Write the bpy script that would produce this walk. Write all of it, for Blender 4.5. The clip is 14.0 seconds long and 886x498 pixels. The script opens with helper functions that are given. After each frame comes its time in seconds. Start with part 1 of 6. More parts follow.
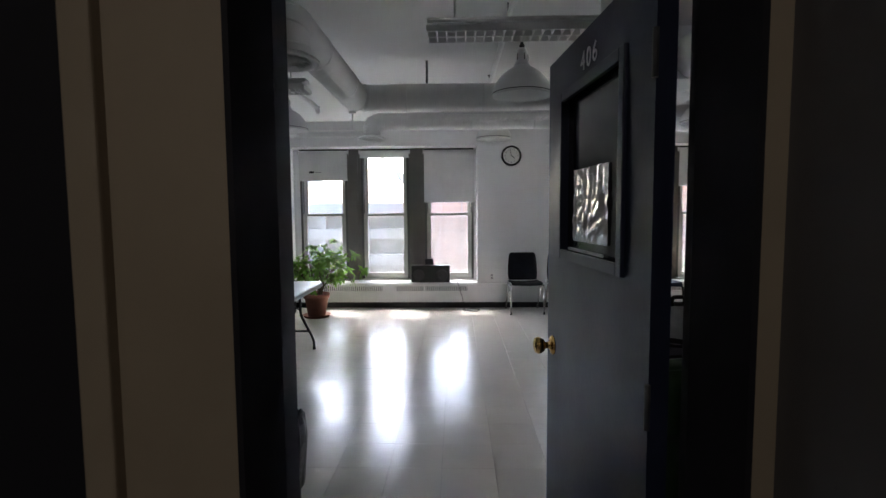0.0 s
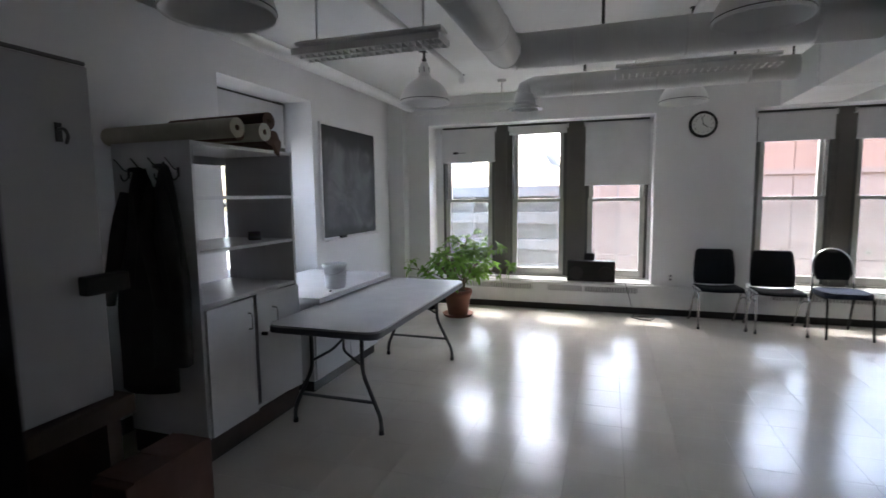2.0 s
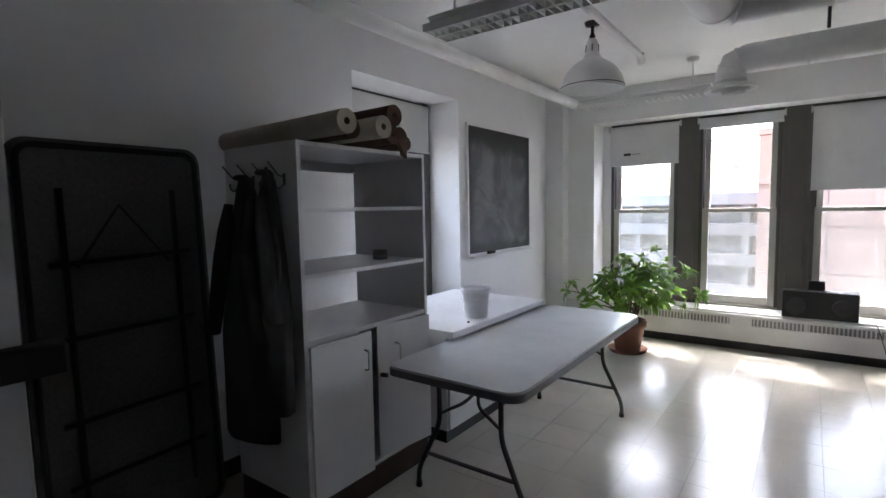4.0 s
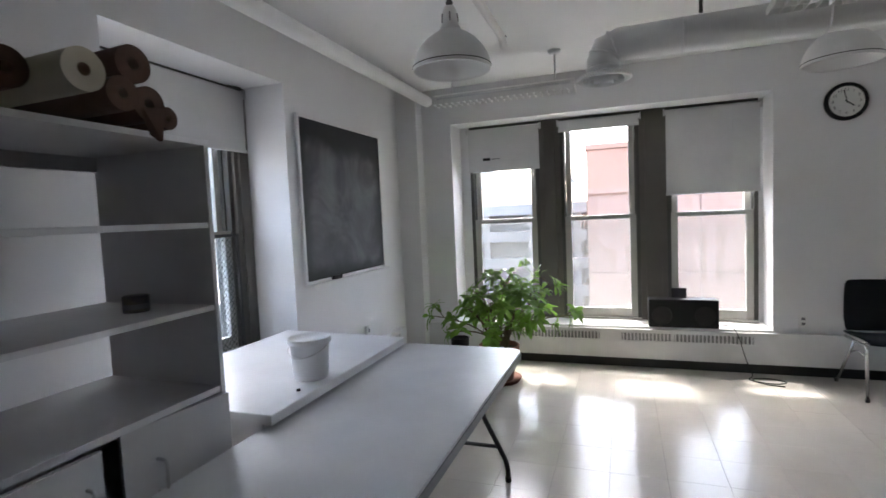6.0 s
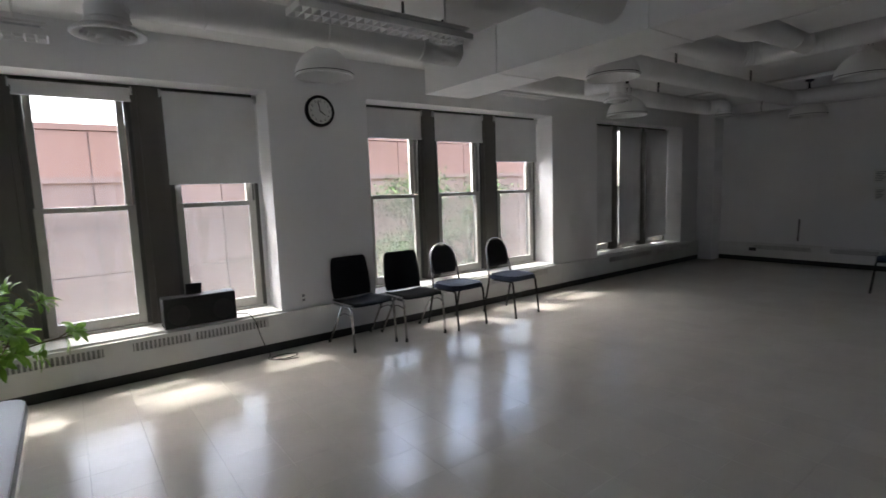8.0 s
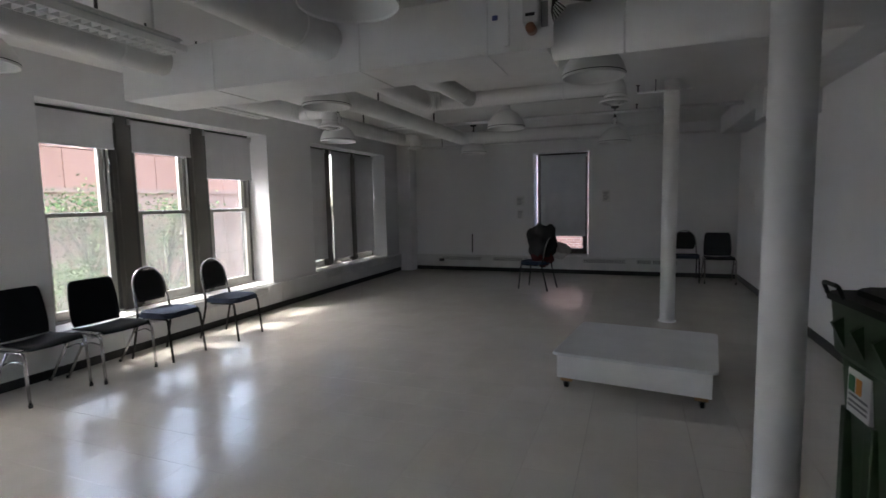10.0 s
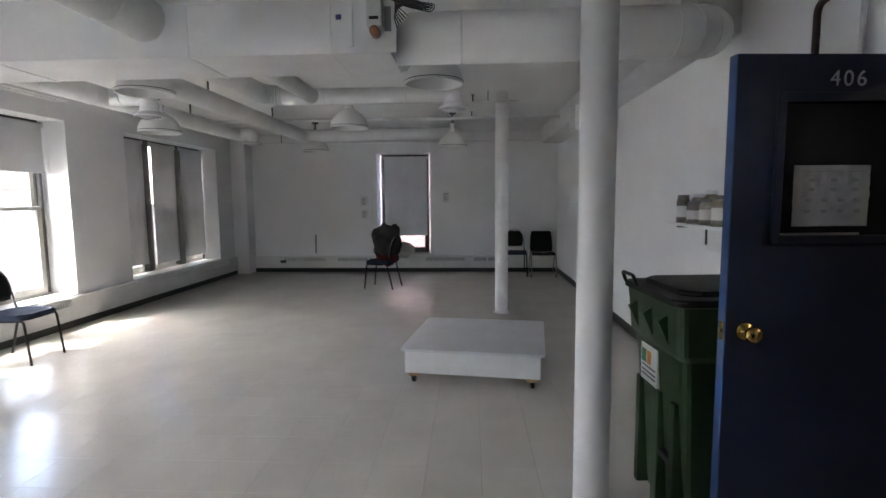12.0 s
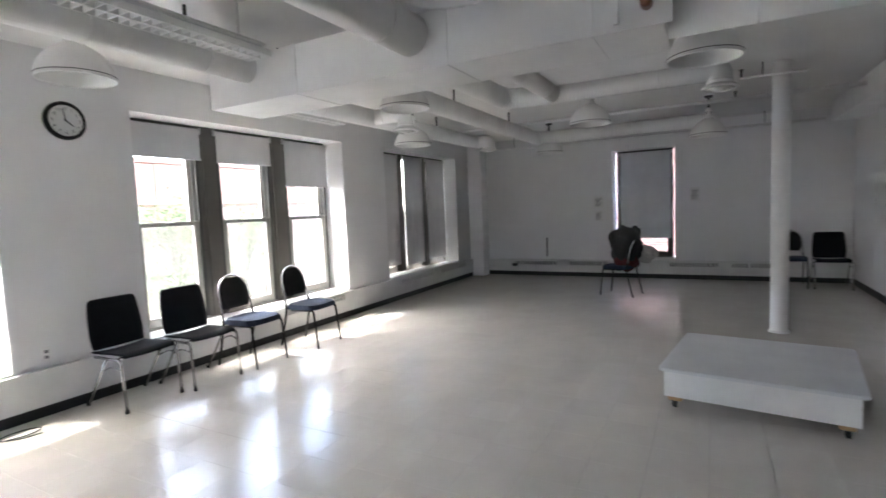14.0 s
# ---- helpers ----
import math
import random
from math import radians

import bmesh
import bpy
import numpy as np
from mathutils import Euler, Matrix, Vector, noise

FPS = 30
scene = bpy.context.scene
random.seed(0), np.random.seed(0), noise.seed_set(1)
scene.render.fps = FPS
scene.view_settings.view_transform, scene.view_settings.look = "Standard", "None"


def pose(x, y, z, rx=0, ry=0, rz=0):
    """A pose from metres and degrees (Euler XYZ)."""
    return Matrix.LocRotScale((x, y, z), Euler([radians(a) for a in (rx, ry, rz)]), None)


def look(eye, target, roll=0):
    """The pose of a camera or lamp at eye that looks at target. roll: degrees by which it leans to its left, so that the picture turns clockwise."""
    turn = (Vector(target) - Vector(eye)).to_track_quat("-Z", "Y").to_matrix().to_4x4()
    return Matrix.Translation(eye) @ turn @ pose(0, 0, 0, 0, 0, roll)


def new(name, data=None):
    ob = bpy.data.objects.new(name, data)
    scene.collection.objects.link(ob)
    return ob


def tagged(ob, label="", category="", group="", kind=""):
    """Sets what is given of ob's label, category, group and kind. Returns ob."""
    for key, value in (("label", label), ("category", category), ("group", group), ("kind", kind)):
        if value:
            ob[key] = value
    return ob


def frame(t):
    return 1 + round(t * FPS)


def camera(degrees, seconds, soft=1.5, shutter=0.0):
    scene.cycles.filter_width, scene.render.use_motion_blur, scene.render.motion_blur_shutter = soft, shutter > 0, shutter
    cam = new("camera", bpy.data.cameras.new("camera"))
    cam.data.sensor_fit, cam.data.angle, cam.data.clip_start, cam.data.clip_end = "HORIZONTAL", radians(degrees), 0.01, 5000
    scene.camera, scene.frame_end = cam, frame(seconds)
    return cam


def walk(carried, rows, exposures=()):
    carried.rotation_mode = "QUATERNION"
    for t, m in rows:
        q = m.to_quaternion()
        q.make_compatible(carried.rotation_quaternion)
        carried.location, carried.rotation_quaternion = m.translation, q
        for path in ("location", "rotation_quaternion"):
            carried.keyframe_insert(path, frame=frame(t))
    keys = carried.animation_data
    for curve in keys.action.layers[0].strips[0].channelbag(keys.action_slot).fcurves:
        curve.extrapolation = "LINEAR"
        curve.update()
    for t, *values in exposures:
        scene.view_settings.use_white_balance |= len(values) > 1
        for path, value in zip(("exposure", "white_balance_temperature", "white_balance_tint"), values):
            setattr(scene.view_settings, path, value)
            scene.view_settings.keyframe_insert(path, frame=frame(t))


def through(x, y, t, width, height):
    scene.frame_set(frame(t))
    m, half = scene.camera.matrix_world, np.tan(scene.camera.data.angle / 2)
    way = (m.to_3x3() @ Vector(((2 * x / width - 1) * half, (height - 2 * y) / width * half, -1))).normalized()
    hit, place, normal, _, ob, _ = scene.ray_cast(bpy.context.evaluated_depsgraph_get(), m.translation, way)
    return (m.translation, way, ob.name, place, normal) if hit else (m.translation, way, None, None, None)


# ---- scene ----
cam = camera(82.9, 14.0, shutter=0.2)
PATH = [
    (0, (-0.356, 0.184, 1.478), (-0.411, 2.178, 1.327), -0.4),
    (0.5, (-0.382, 0.447, 1.478), (-0.382, 2.444, 1.362), -0.5),
    (1, (-0.378, 0.737, 1.467), (-0.452, 2.732, 1.341), -0.9),
    (1.5, (-0.506, 0.967, 1.516), (-0.836, 2.931, 1.331), -0.6),
    (2, (-0.556, 1.185, 1.508), (-1.181, 3.073, 1.296), -0.7),
    (2.5, (-0.602, 1.329, 1.493), (-1.586, 3.057, 1.278), -3.0),
    (5, (-1.027, 2.383, 1.521), (-2.217, 3.984, 1.372), -0.8),
    (5.5, (-1.107, 2.588, 1.519), (-2.089, 4.322, 1.351), -0.9),
    (6, (-1.263, 2.784, 1.506), (-1.941, 4.661, 1.377), -2.5),
    (6.5, (-1.381, 2.948, 1.498), (-1.701, 4.921, 1.406), -1.3),
    (7, (-1.451, 3.03, 1.519), (-1.344, 5.022, 1.368), -1.3),
    (7.5, (-1.538, 3.073, 1.483), (-0.76, 4.906, 1.293), -1.7),
    (8, (-1.641, 3.068, 1.485), (-0.45, 4.657, 1.252), -2.0),
    (8.5, (-1.714, 3.026, 1.476), (-0.28, 4.404, 1.256), -0.5),
    (9, (-1.787, 2.994, 1.479), (-0.182, 4.17, 1.274), -0.9),
    (11.5, (-1.929, 3.027, 1.493), (0.054, 3.213, 1.307), -0.4),
    (12, (-1.915, 3.023, 1.492), (0.072, 3.133, 1.295), -0.5),
    (12.5, (-1.907, 3.026, 1.495), (0.085, 3.007, 1.32), 0.2),
    (13, (-1.885, 3.057, 1.497), (0.106, 3.106, 1.309), -1.4),
    (13.5, (-1.818, 3.133, 1.487), (0.125, 3.559, 1.275), -1.8),
    (14, (-1.73, 3.265, 1.477), (0.026, 4.208, 1.315), -2.4),
]
EXPOSURES = [(0.0, 4.35, 6200, 11), (1.0, 4.06, 6220, 11), (2.0, 4.12, 6280, 11), (5.0, 4.5, 6350, 11), (6.5, 4.06, 6420, 11), (7.5, 3.64, 6480, 11), (9.0, 3.55, 6480, 11), (11.5, 4.95, 6430, 11), (12.5, 5.23, 6450, 11), (13.0, 5.46, 6450, 11), (14.0, 5.1, 6430, 11)]
walk(cam, [(t, look(eye, target, roll)) for t, eye, target, roll in PATH], EXPOSURES)
# ---- light ----
world = bpy.data.worlds.new("sky")
scene.world = world
world.use_nodes = True
SUN_EL, SUN_AZ = radians(60), radians(-24)      # azimuth from +y towards +x
_n = world.node_tree.nodes
_sky = _n.new("ShaderNodeTexSky")
_sky.sky_type, _sky.sun_disc = "NISHITA", False
_sky.sun_elevation, _sky.sun_rotation = SUN_EL, SUN_AZ
_sky.air_density, _sky.dust_density, _sky.ozone_density = 1.0, 4.5, 1.0
_n["Background"].inputs[1].default_value = 0.15
world.node_tree.links.new(_sky.outputs[0], _n["Background"].inputs[0])
sun = new("sun", bpy.data.lights.new("sun", "SUN"))
sun.data.energy, sun.data.angle, sun.data.color = 0.45, radians(5.0), (1.0, 0.97, 0.92)
_d = Vector((math.sin(SUN_AZ) * math.cos(SUN_EL), math.cos(SUN_AZ) * math.cos(SUN_EL), math.sin(SUN_EL)))
sun.matrix_world = look(_d * 50, (0, 0, 0))


# ---- materials ----
def mat(name, a, b=None, rough=0.5, metal=0.0, scale=6.0, fine=60.0, bump=0.1, rvar=0.12, spec=0.5, coat=0.0, depth=0.004, island=0.0, world_space=False, specks=0.0):
    """Painted or solid surface: two colours mixed by broad stains, fine grain in gloss and relief."""
    m = bpy.data.materials.new(name)
    m.use_nodes = True
    nt = m.node_tree
    bs = nt.nodes["Principled BSDF"]
    b = b or tuple(c * 0.86 for c in a)
    tc = nt.nodes.new("ShaderNodeTexCoord")
    n1 = nt.nodes.new("ShaderNodeTexNoise")
    n1.inputs["Scale"].default_value, n1.inputs["Detail"].default_value = scale, 6
    n2 = nt.nodes.new("ShaderNodeTexNoise")
    n2.inputs["Scale"].default_value, n2.inputs["Detail"].default_value = fine, 4
    place = tc.outputs["Object"]
    if world_space:
        place = nt.nodes.new("ShaderNodeNewGeometry").outputs["Position"]
    for n in (n1, n2):
        nt.links.new(place, n.inputs["Vector"])
    ramp = nt.nodes.new("ShaderNodeMapRange")
    ramp.inputs[1].default_value, ramp.inputs[2].default_value = 0.3, 0.72
    nt.links.new(n1.outputs["Fac"], ramp.inputs[0])
    mix = nt.nodes.new("ShaderNodeMix")
    mix.data_type = "RGBA"
    mix.inputs[6].default_value, mix.inputs[7].default_value = (*a, 1), (*b, 1)
    nt.links.new(ramp.outputs[0], mix.inputs[0])
    col = mix.outputs[2]
    if specks:
        vo = nt.nodes.new("ShaderNodeTexVoronoi")
        vo.inputs["Scale"].default_value = 2.6
        nt.links.new(place, vo.inputs["Vector"])
        n3 = nt.nodes.new("ShaderNodeTexNoise")
        n3.inputs["Scale"].default_value, n3.inputs["Detail"].default_value = 14, 5
        nt.links.new(place, n3.inputs["Vector"])
        ad = nt.nodes.new("ShaderNodeMath")
        ad.operation = "MULTIPLY_ADD"
        ad.inputs[1].default_value = 0.09
        nt.links.new(n3.outputs["Fac"], ad.inputs[0])
        nt.links.new(vo.outputs["Distance"], ad.inputs[2])
        sr = nt.nodes.new("ShaderNodeMapRange")
        sr.inputs[1].default_value, sr.inputs[2].default_value, sr.inputs[3].default_value, sr.inputs[4].default_value = 0.048, 0.062, specks, 0.0
        nt.links.new(ad.outputs[0], sr.inputs[0])
        m2 = nt.nodes.new("ShaderNodeMix")
        m2.data_type = "RGBA"
        m2.inputs[7].default_value = (0.12, 0.10, 0.08, 1)
        nt.links.new(sr.outputs[0], m2.inputs[0])
        nt.links.new(col, m2.inputs[6])
        col = m2.outputs[2]
    if island:
        info = nt.nodes.new("ShaderNodeObjectInfo")
        geo = nt.nodes.new("ShaderNodeNewGeometry")
        add = nt.nodes.new("ShaderNodeMath")
        add.operation = "ADD"
        nt.links.new(info.outputs["Random"], add.inputs[0])
        nt.links.new(geo.outputs["Random Per Island"], add.inputs[1])
        fr = nt.nodes.new("ShaderNodeMath")
        fr.operation = "FRACT"
        nt.links.new(add.outputs[0], fr.inputs[0])
        hv = nt.nodes.new("ShaderNodeHueSaturation")
        mr = nt.nodes.new("ShaderNodeMapRange")
        mr.inputs[3].default_value, mr.inputs[4].default_value = 1 - island, 1 + island
        nt.links.new(fr.outputs[0], mr.inputs[0])
        nt.links.new(mr.outputs[0], hv.inputs["Value"])
        nt.links.new(col, hv.inputs["Color"])
        col = hv.outputs[0]
    nt.links.new(col, bs.inputs["Base Color"])
    rr = nt.nodes.new("ShaderNodeMapRange")
    rr.inputs[3].default_value, rr.inputs[4].default_value = max(rough - rvar, 0.02), min(rough + rvar, 1)
    nt.links.new(n1.outputs["Fac"], rr.inputs[0])
    nt.links.new(rr.outputs[0], bs.inputs["Roughness"])
    bs.inputs["Metallic"].default_value = metal
    bs.inputs["Specular IOR Level"].default_value = spec
    bs.inputs["Coat Weight"].default_value = coat
    if bump:
        bp = nt.nodes.new("ShaderNodeBump")
        bp.inputs["Strength"].default_value, bp.inputs["Distance"].default_value = bump, depth
        nt.links.new(n2.outputs["Fac"], bp.inputs["Height"])
        nt.links.new(bp.outputs[0], bs.inputs["Normal"])
    return m


def glass_mat(name, tint=(1, 1, 1), rough=0.0):
    m = bpy.data.materials.new(name)
    m.use_nodes = True
    bs = m.node_tree.nodes["Principled BSDF"]
    bs.inputs["Base Color"].default_value = (*tint, 1)
    bs.inputs["Transmission Weight"].default_value, bs.inputs["Roughness"].default_value, bs.inputs["IOR"].default_value = 1, rough, 1.45
    return m


def veil_mat(name, colour, cover, scale=0.0):
    """A woven mesh too fine to resolve: part cloth, part hole."""
    m = bpy.data.materials.new(name)
    m.use_nodes = True
    nt = m.node_tree
    bs = nt.nodes["Principled BSDF"]
    bs.inputs["Base Color"].default_value, bs.inputs["Roughness"].default_value = (*colour, 1), 0.8
    tr = nt.nodes.new("ShaderNodeBsdfTransparent")
    mx = nt.nodes.new("ShaderNodeMixShader")
    mx.inputs[0].default_value = cover
    nt.links.new(tr.outputs[0], mx.inputs[1])
    nt.links.new(bs.outputs[0], mx.inputs[2])
    nt.links.new(mx.outputs[0], nt.nodes["Material Output"].inputs[0])
    return m


def cloth_mat(name, colour, through):
    """Blind cloth: diffuse, with a little daylight passing through."""
    m = mat(name, colour, rough=0.85, scale=3, fine=400, bump=0.15, depth=0.001)
    nt = m.node_tree
    tl = nt.nodes.new("ShaderNodeBsdfTranslucent")
    tl.inputs[0].default_value = (*colour, 1)
    mx = nt.nodes.new("ShaderNodeMixShader")
    mx.inputs[0].default_value = through
    nt.links.new(nt.nodes["Principled BSDF"].outputs[0], mx.inputs[1])
    nt.links.new(tl.outputs[0], mx.inputs[2])
    nt.links.new(mx.outputs[0], nt.nodes["Material Output"].inputs[0])
    return m


M_WALL = mat("wall_paint", (0.78, 0.78, 0.785), (0.73, 0.73, 0.735), rough=0.55, scale=1.3, fine=90, bump=0.12)
M_CEIL = mat("ceiling_paint", (0.80, 0.80, 0.795), (0.74, 0.74, 0.73), rough=0.7, scale=0.9, fine=40, bump=0.2)
M_DUCT = mat("duct_paint", (0.76, 0.76, 0.755), (0.70, 0.70, 0.695), rough=0.45, scale=4, fine=30, bump=0.15)
M_TRIM = mat("taupe_paint", (0.105, 0.098, 0.085), (0.085, 0.08, 0.07), rough=0.45, scale=3, fine=80, bump=0.15)
M_SASH = mat("sash_paint", (0.42, 0.41, 0.38), (0.34, 0.33, 0.30), rough=0.4, scale=5, fine=70, bump=0.15)
M_DARKSASH = mat("dark_track", (0.06, 0.06, 0.055), rough=0.5)
M_WHITE = mat("white_enamel", (0.78, 0.78, 0.77), (0.7, 0.7, 0.69), rough=0.35, scale=4, bump=0.05)
M_HEAT = mat("heater_enamel", (0.70, 0.70, 0.69), (0.60, 0.60, 0.59), rough=0.4, scale=3, fine=60, bump=0.08)
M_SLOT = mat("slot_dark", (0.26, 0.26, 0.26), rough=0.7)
M_BASE = mat("black_vinyl", (0.012, 0.012, 0.012), (0.02, 0.02, 0.02), rough=0.5, scale=6)
M_TILE = mat("waxed_vinyl_tile", (0.60, 0.57, 0.515), (0.53, 0.50, 0.45), rough=0.20, scale=2.2, fine=6, bump=0.5, rvar=0.08, depth=0.004, island=0.025, spec=0.34, world_space=True, specks=0.6)
M_GROUT = mat("tile_bed", (0.40, 0.375, 0.33), rough=0.8)
M_GLASS = glass_mat("window_glass", (0.97, 0.99, 0.98))
M_SCREEN = veil_mat("insect_screen", (0.55, 0.55, 0.54), 0.26)
M_BLIND = cloth_mat("blind_cloth", (0.66, 0.66, 0.66), 0.06)
M_BLACKBOARD = mat("slate_board", (0.010, 0.011, 0.012), (0.012, 0.013, 0.014), rough=0.6, scale=2.4, fine=30, bump=0.1)


def chalk(m, y0, y1, z0, z1):
    """Wiped chalk on a board that spans y0..y1 and z0..z1 in its own coordinates: the rim stays dark."""
    nt = m.node_tree
    tc = nt.nodes.new("ShaderNodeTexCoord")
    sep = nt.nodes.new("ShaderNodeSeparateXYZ")
    nt.links.new(tc.outputs["Object"], sep.inputs[0])
    wob = nt.nodes.new("ShaderNodeTexNoise")
    wob.inputs["Scale"].default_value, wob.inputs["Detail"].default_value = 2.6, 3
    nt.links.new(tc.outputs["Object"], wob.inputs["Vector"])

    def math_(op, a, b=None):
        n = nt.nodes.new("ShaderNodeMath")
        n.operation = op
        for k, v in enumerate((a, b)):
            if v is None:
                continue
            if isinstance(v, (int, float)):
                n.inputs[k].default_value = v
            else:
                nt.links.new(v, n.inputs[k])
        return n.outputs[0]

    def ramp(v, a, b):
        n = nt.nodes.new("ShaderNodeMapRange")
        n.interpolation_type = "SMOOTHSTEP"
        n.inputs[1].default_value, n.inputs[2].default_value = a, b
        nt.links.new(v, n.inputs[0])
        return n.outputs[0]

    shift = math_("MULTIPLY", math_("SUBTRACT", wob.outputs["Fac"], 0.5), 0.30)
    side = math_("MINIMUM", math_("SUBTRACT", sep.outputs["Y"], y0), math_("SUBTRACT", y1, sep.outputs["Y"]))
    mask = ramp(math_("ADD", side, shift), 0.0, 0.16)
    mask = math_("MULTIPLY", mask, ramp(math_("ADD", math_("SUBTRACT", z1, sep.outputs["Z"]), shift), 0.13, 0.26))
    mask = math_("MULTIPLY", mask, ramp(math_("ADD", math_("SUBTRACT", sep.outputs["Z"], z0), shift), 0.02, 0.14))
    st = nt.nodes.new("ShaderNodeTexNoise")
    st.inputs["Scale"].default_value, st.inputs["Detail"].default_value, st.inputs["Distortion"].default_value = 1.8, 5, 1.6
    nt.links.new(tc.outputs["Object"], st.inputs["Vector"])
    amount = math_("MULTIPLY", mask, math_("ADD", 0.25, math_("MULTIPLY", ramp(st.outputs["Fac"], 0.36, 0.72), 0.75)))
    bs = nt.nodes["Principled BSDF"]
    mx = nt.nodes.new("ShaderNodeMix")
    mx.data_type = "RGBA"
    nt.links.new(amount, mx.inputs[0])
    nt.links.new(bs.inputs["Base Color"].links[0].from_socket, mx.inputs[6])
    mx.inputs[7].default_value = (0.115, 0.118, 0.122, 1)
    nt.links.new(mx.outputs[2], bs.inputs["Base Color"])


chalk(M_BLACKBOARD, 5.925, 7.19, 1.062, 2.282)
M_ALU = mat("brushed_aluminium", (0.6, 0.6, 0.6), rough=0.35, metal=1.0, scale=10)
M_CHROME = mat("chrome_tube", (0.55, 0.55, 0.56), rough=0.22, metal=1.0, scale=10, bump=0.0)
M_BRASS = mat("worn_brass", (0.62, 0.42, 0.13), (0.45, 0.30, 0.09), rough=0.22, metal=1.0, scale=14, bump=0.0)
M_DOOR = mat("navy_gloss_paint", (0.017, 0.023, 0.052), (0.014, 0.019, 0.042), spec=0.35, rough=0.42, scale=3, fine=45, bump=0.1)
M_DOOREDGE = mat("blue_edge_paint", (0.035, 0.085, 0.24), (0.03, 0.07, 0.2), rough=0.4)
M_JAMB = mat("black_door_paint", (0.024, 0.024, 0.03), rough=0.6, scale=3, spec=0.2)
M_TAN = mat("corridor_tan_paint", (0.41, 0.34, 0.255), (0.35, 0.29, 0.215), rough=0.6, scale=2, fine=80)
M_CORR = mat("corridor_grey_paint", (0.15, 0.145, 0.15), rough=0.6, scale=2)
M_TABLE = mat("table_plastic", (0.62, 0.635, 0.655), (0.56, 0.575, 0.60), rough=0.38, scale=5, fine=220, bump=0.12, depth=0.001)
M_TEDGE = mat("table_edge_grey", (0.22, 0.23, 0.24), rough=0.5)
M_STEEL = mat("grey_powder_coat", (0.05, 0.05, 0.052), rough=0.4, scale=8)
M_SHELF = mat("white_melamine", (0.70, 0.70, 0.71), (0.63, 0.63, 0.64), rough=0.4, scale=3, fine=120, bump=0.05)
M_BLACKPL = mat("black_plastic", (0.009, 0.009, 0.010), (0.013, 0.013, 0.013), rough=0.55, spec=0.25, scale=8, fine=150, bump=0.1)
M_SHELL = mat("navy_shell_plastic", (0.008, 0.009, 0.013), (0.012, 0.013, 0.018), rough=0.7, spec=0.15, scale=8, fine=200, bump=0.15)
M_SEAT = mat("blue_seat_cloth", (0.03, 0.045, 0.085), (0.022, 0.034, 0.065), rough=0.9, scale=20, fine=500, bump=0.3)
M_VINYL = mat("black_back_vinyl", (0.009, 0.009, 0.010), rough=0.6, spec=0.25, scale=12, fine=300, bump=0.2)
M_POT = mat("terracotta", (0.20, 0.075, 0.045), (0.14, 0.055, 0.035), rough=0.75, scale=7)
M_SOIL = mat("soil", (0.03, 0.022, 0.015), rough=0.95, fine=90, bump=0.8, depth=0.02)
M_LEAF = mat("leaf", (0.075, 0.165, 0.022), (0.17, 0.29, 0.045), rough=0.38, scale=9, fine=60, bump=0.1, island=0.5)
_nt = M_LEAF.node_tree
_tl = _nt.nodes.new("ShaderNodeBsdfTranslucent")
_tl.inputs[0].default_value = (0.22, 0.42, 0.06, 1)
_mx = _nt.nodes.new("ShaderNodeMixShader")
_mx.inputs[0].default_value = 0.36
_nt.links.new(_nt.nodes["Principled BSDF"].outputs[0], _mx.inputs[1])
_nt.links.new(_tl.outputs[0], _mx.inputs[2])
_nt.links.new(_mx.outputs[0], _nt.nodes["Material Output"].inputs[0])
M_STEM = mat("plant_stem", (0.13, 0.10, 0.06), (0.09, 0.07, 0.04), rough=0.8, scale=20)
M_CUPGREY = mat("dimmed_white_panel", (0.36, 0.36, 0.365), (0.31, 0.31, 0.315), rough=0.5, scale=2, fine=90, bump=0.08)
M_FAINT = mat("faint_print", (0.34, 0.34, 0.36), rough=0.8)
M_PAPER = mat("paper", (0.72, 0.72, 0.70), (0.66, 0.66, 0.64), rough=0.8, scale=5, bump=0.05)
M_INK = mat("grey_print", (0.22, 0.22, 0.23), rough=0.8)
M_BINGREEN = mat("green_bin_plastic", (0.016, 0.038, 0.014), (0.022, 0.048, 0.018), rough=0.45, scale=6, fine=160, bump=0.2)
M_RED = mat("red_enamel", (0.20, 0.012, 0.016), rough=0.4, scale=6)
M_REDPIPE = mat("red_oxide_pipe", (0.045, 0.018, 0.017), rough=0.6, scale=12)
M_CREAM = mat("paper_roll_cream", (0.50, 0.46, 0.36), (0.42, 0.38, 0.29), rough=0.7, scale=8)
M_BROWN = mat("kraft_brown_roll", (0.11, 0.055, 0.035), (0.08, 0.04, 0.026), rough=0.75, scale=10)
M_COAT = mat("dark_coat_cloth", (0.026, 0.026, 0.028), (0.042, 0.042, 0.045), rough=0.95, scale=9, fine=250, bump=0.5)
M_MAROON = mat("maroon_cloth", (0.10, 0.02, 0.022), rough=0.95, scale=9, fine=250, bump=0.4)
M_OFFWHITE = mat("off_white_cloth", (0.5, 0.49, 0.47), rough=0.95, scale=9, fine=250, bump=0.4)
M_WOOD = mat("raw_wood", (0.42, 0.27, 0.13), (0.34, 0.21, 0.10), rough=0.65, scale=14)
M_DARKWOOD = mat("dark_brown_wood", (0.06, 0.035, 0.024), (0.042, 0.024, 0.017), rough=0.6, scale=8)
M_REDWOOD = mat("reddish_wood", (0.11, 0.045, 0.028), (0.075, 0.03, 0.02), rough=0.6, scale=9)
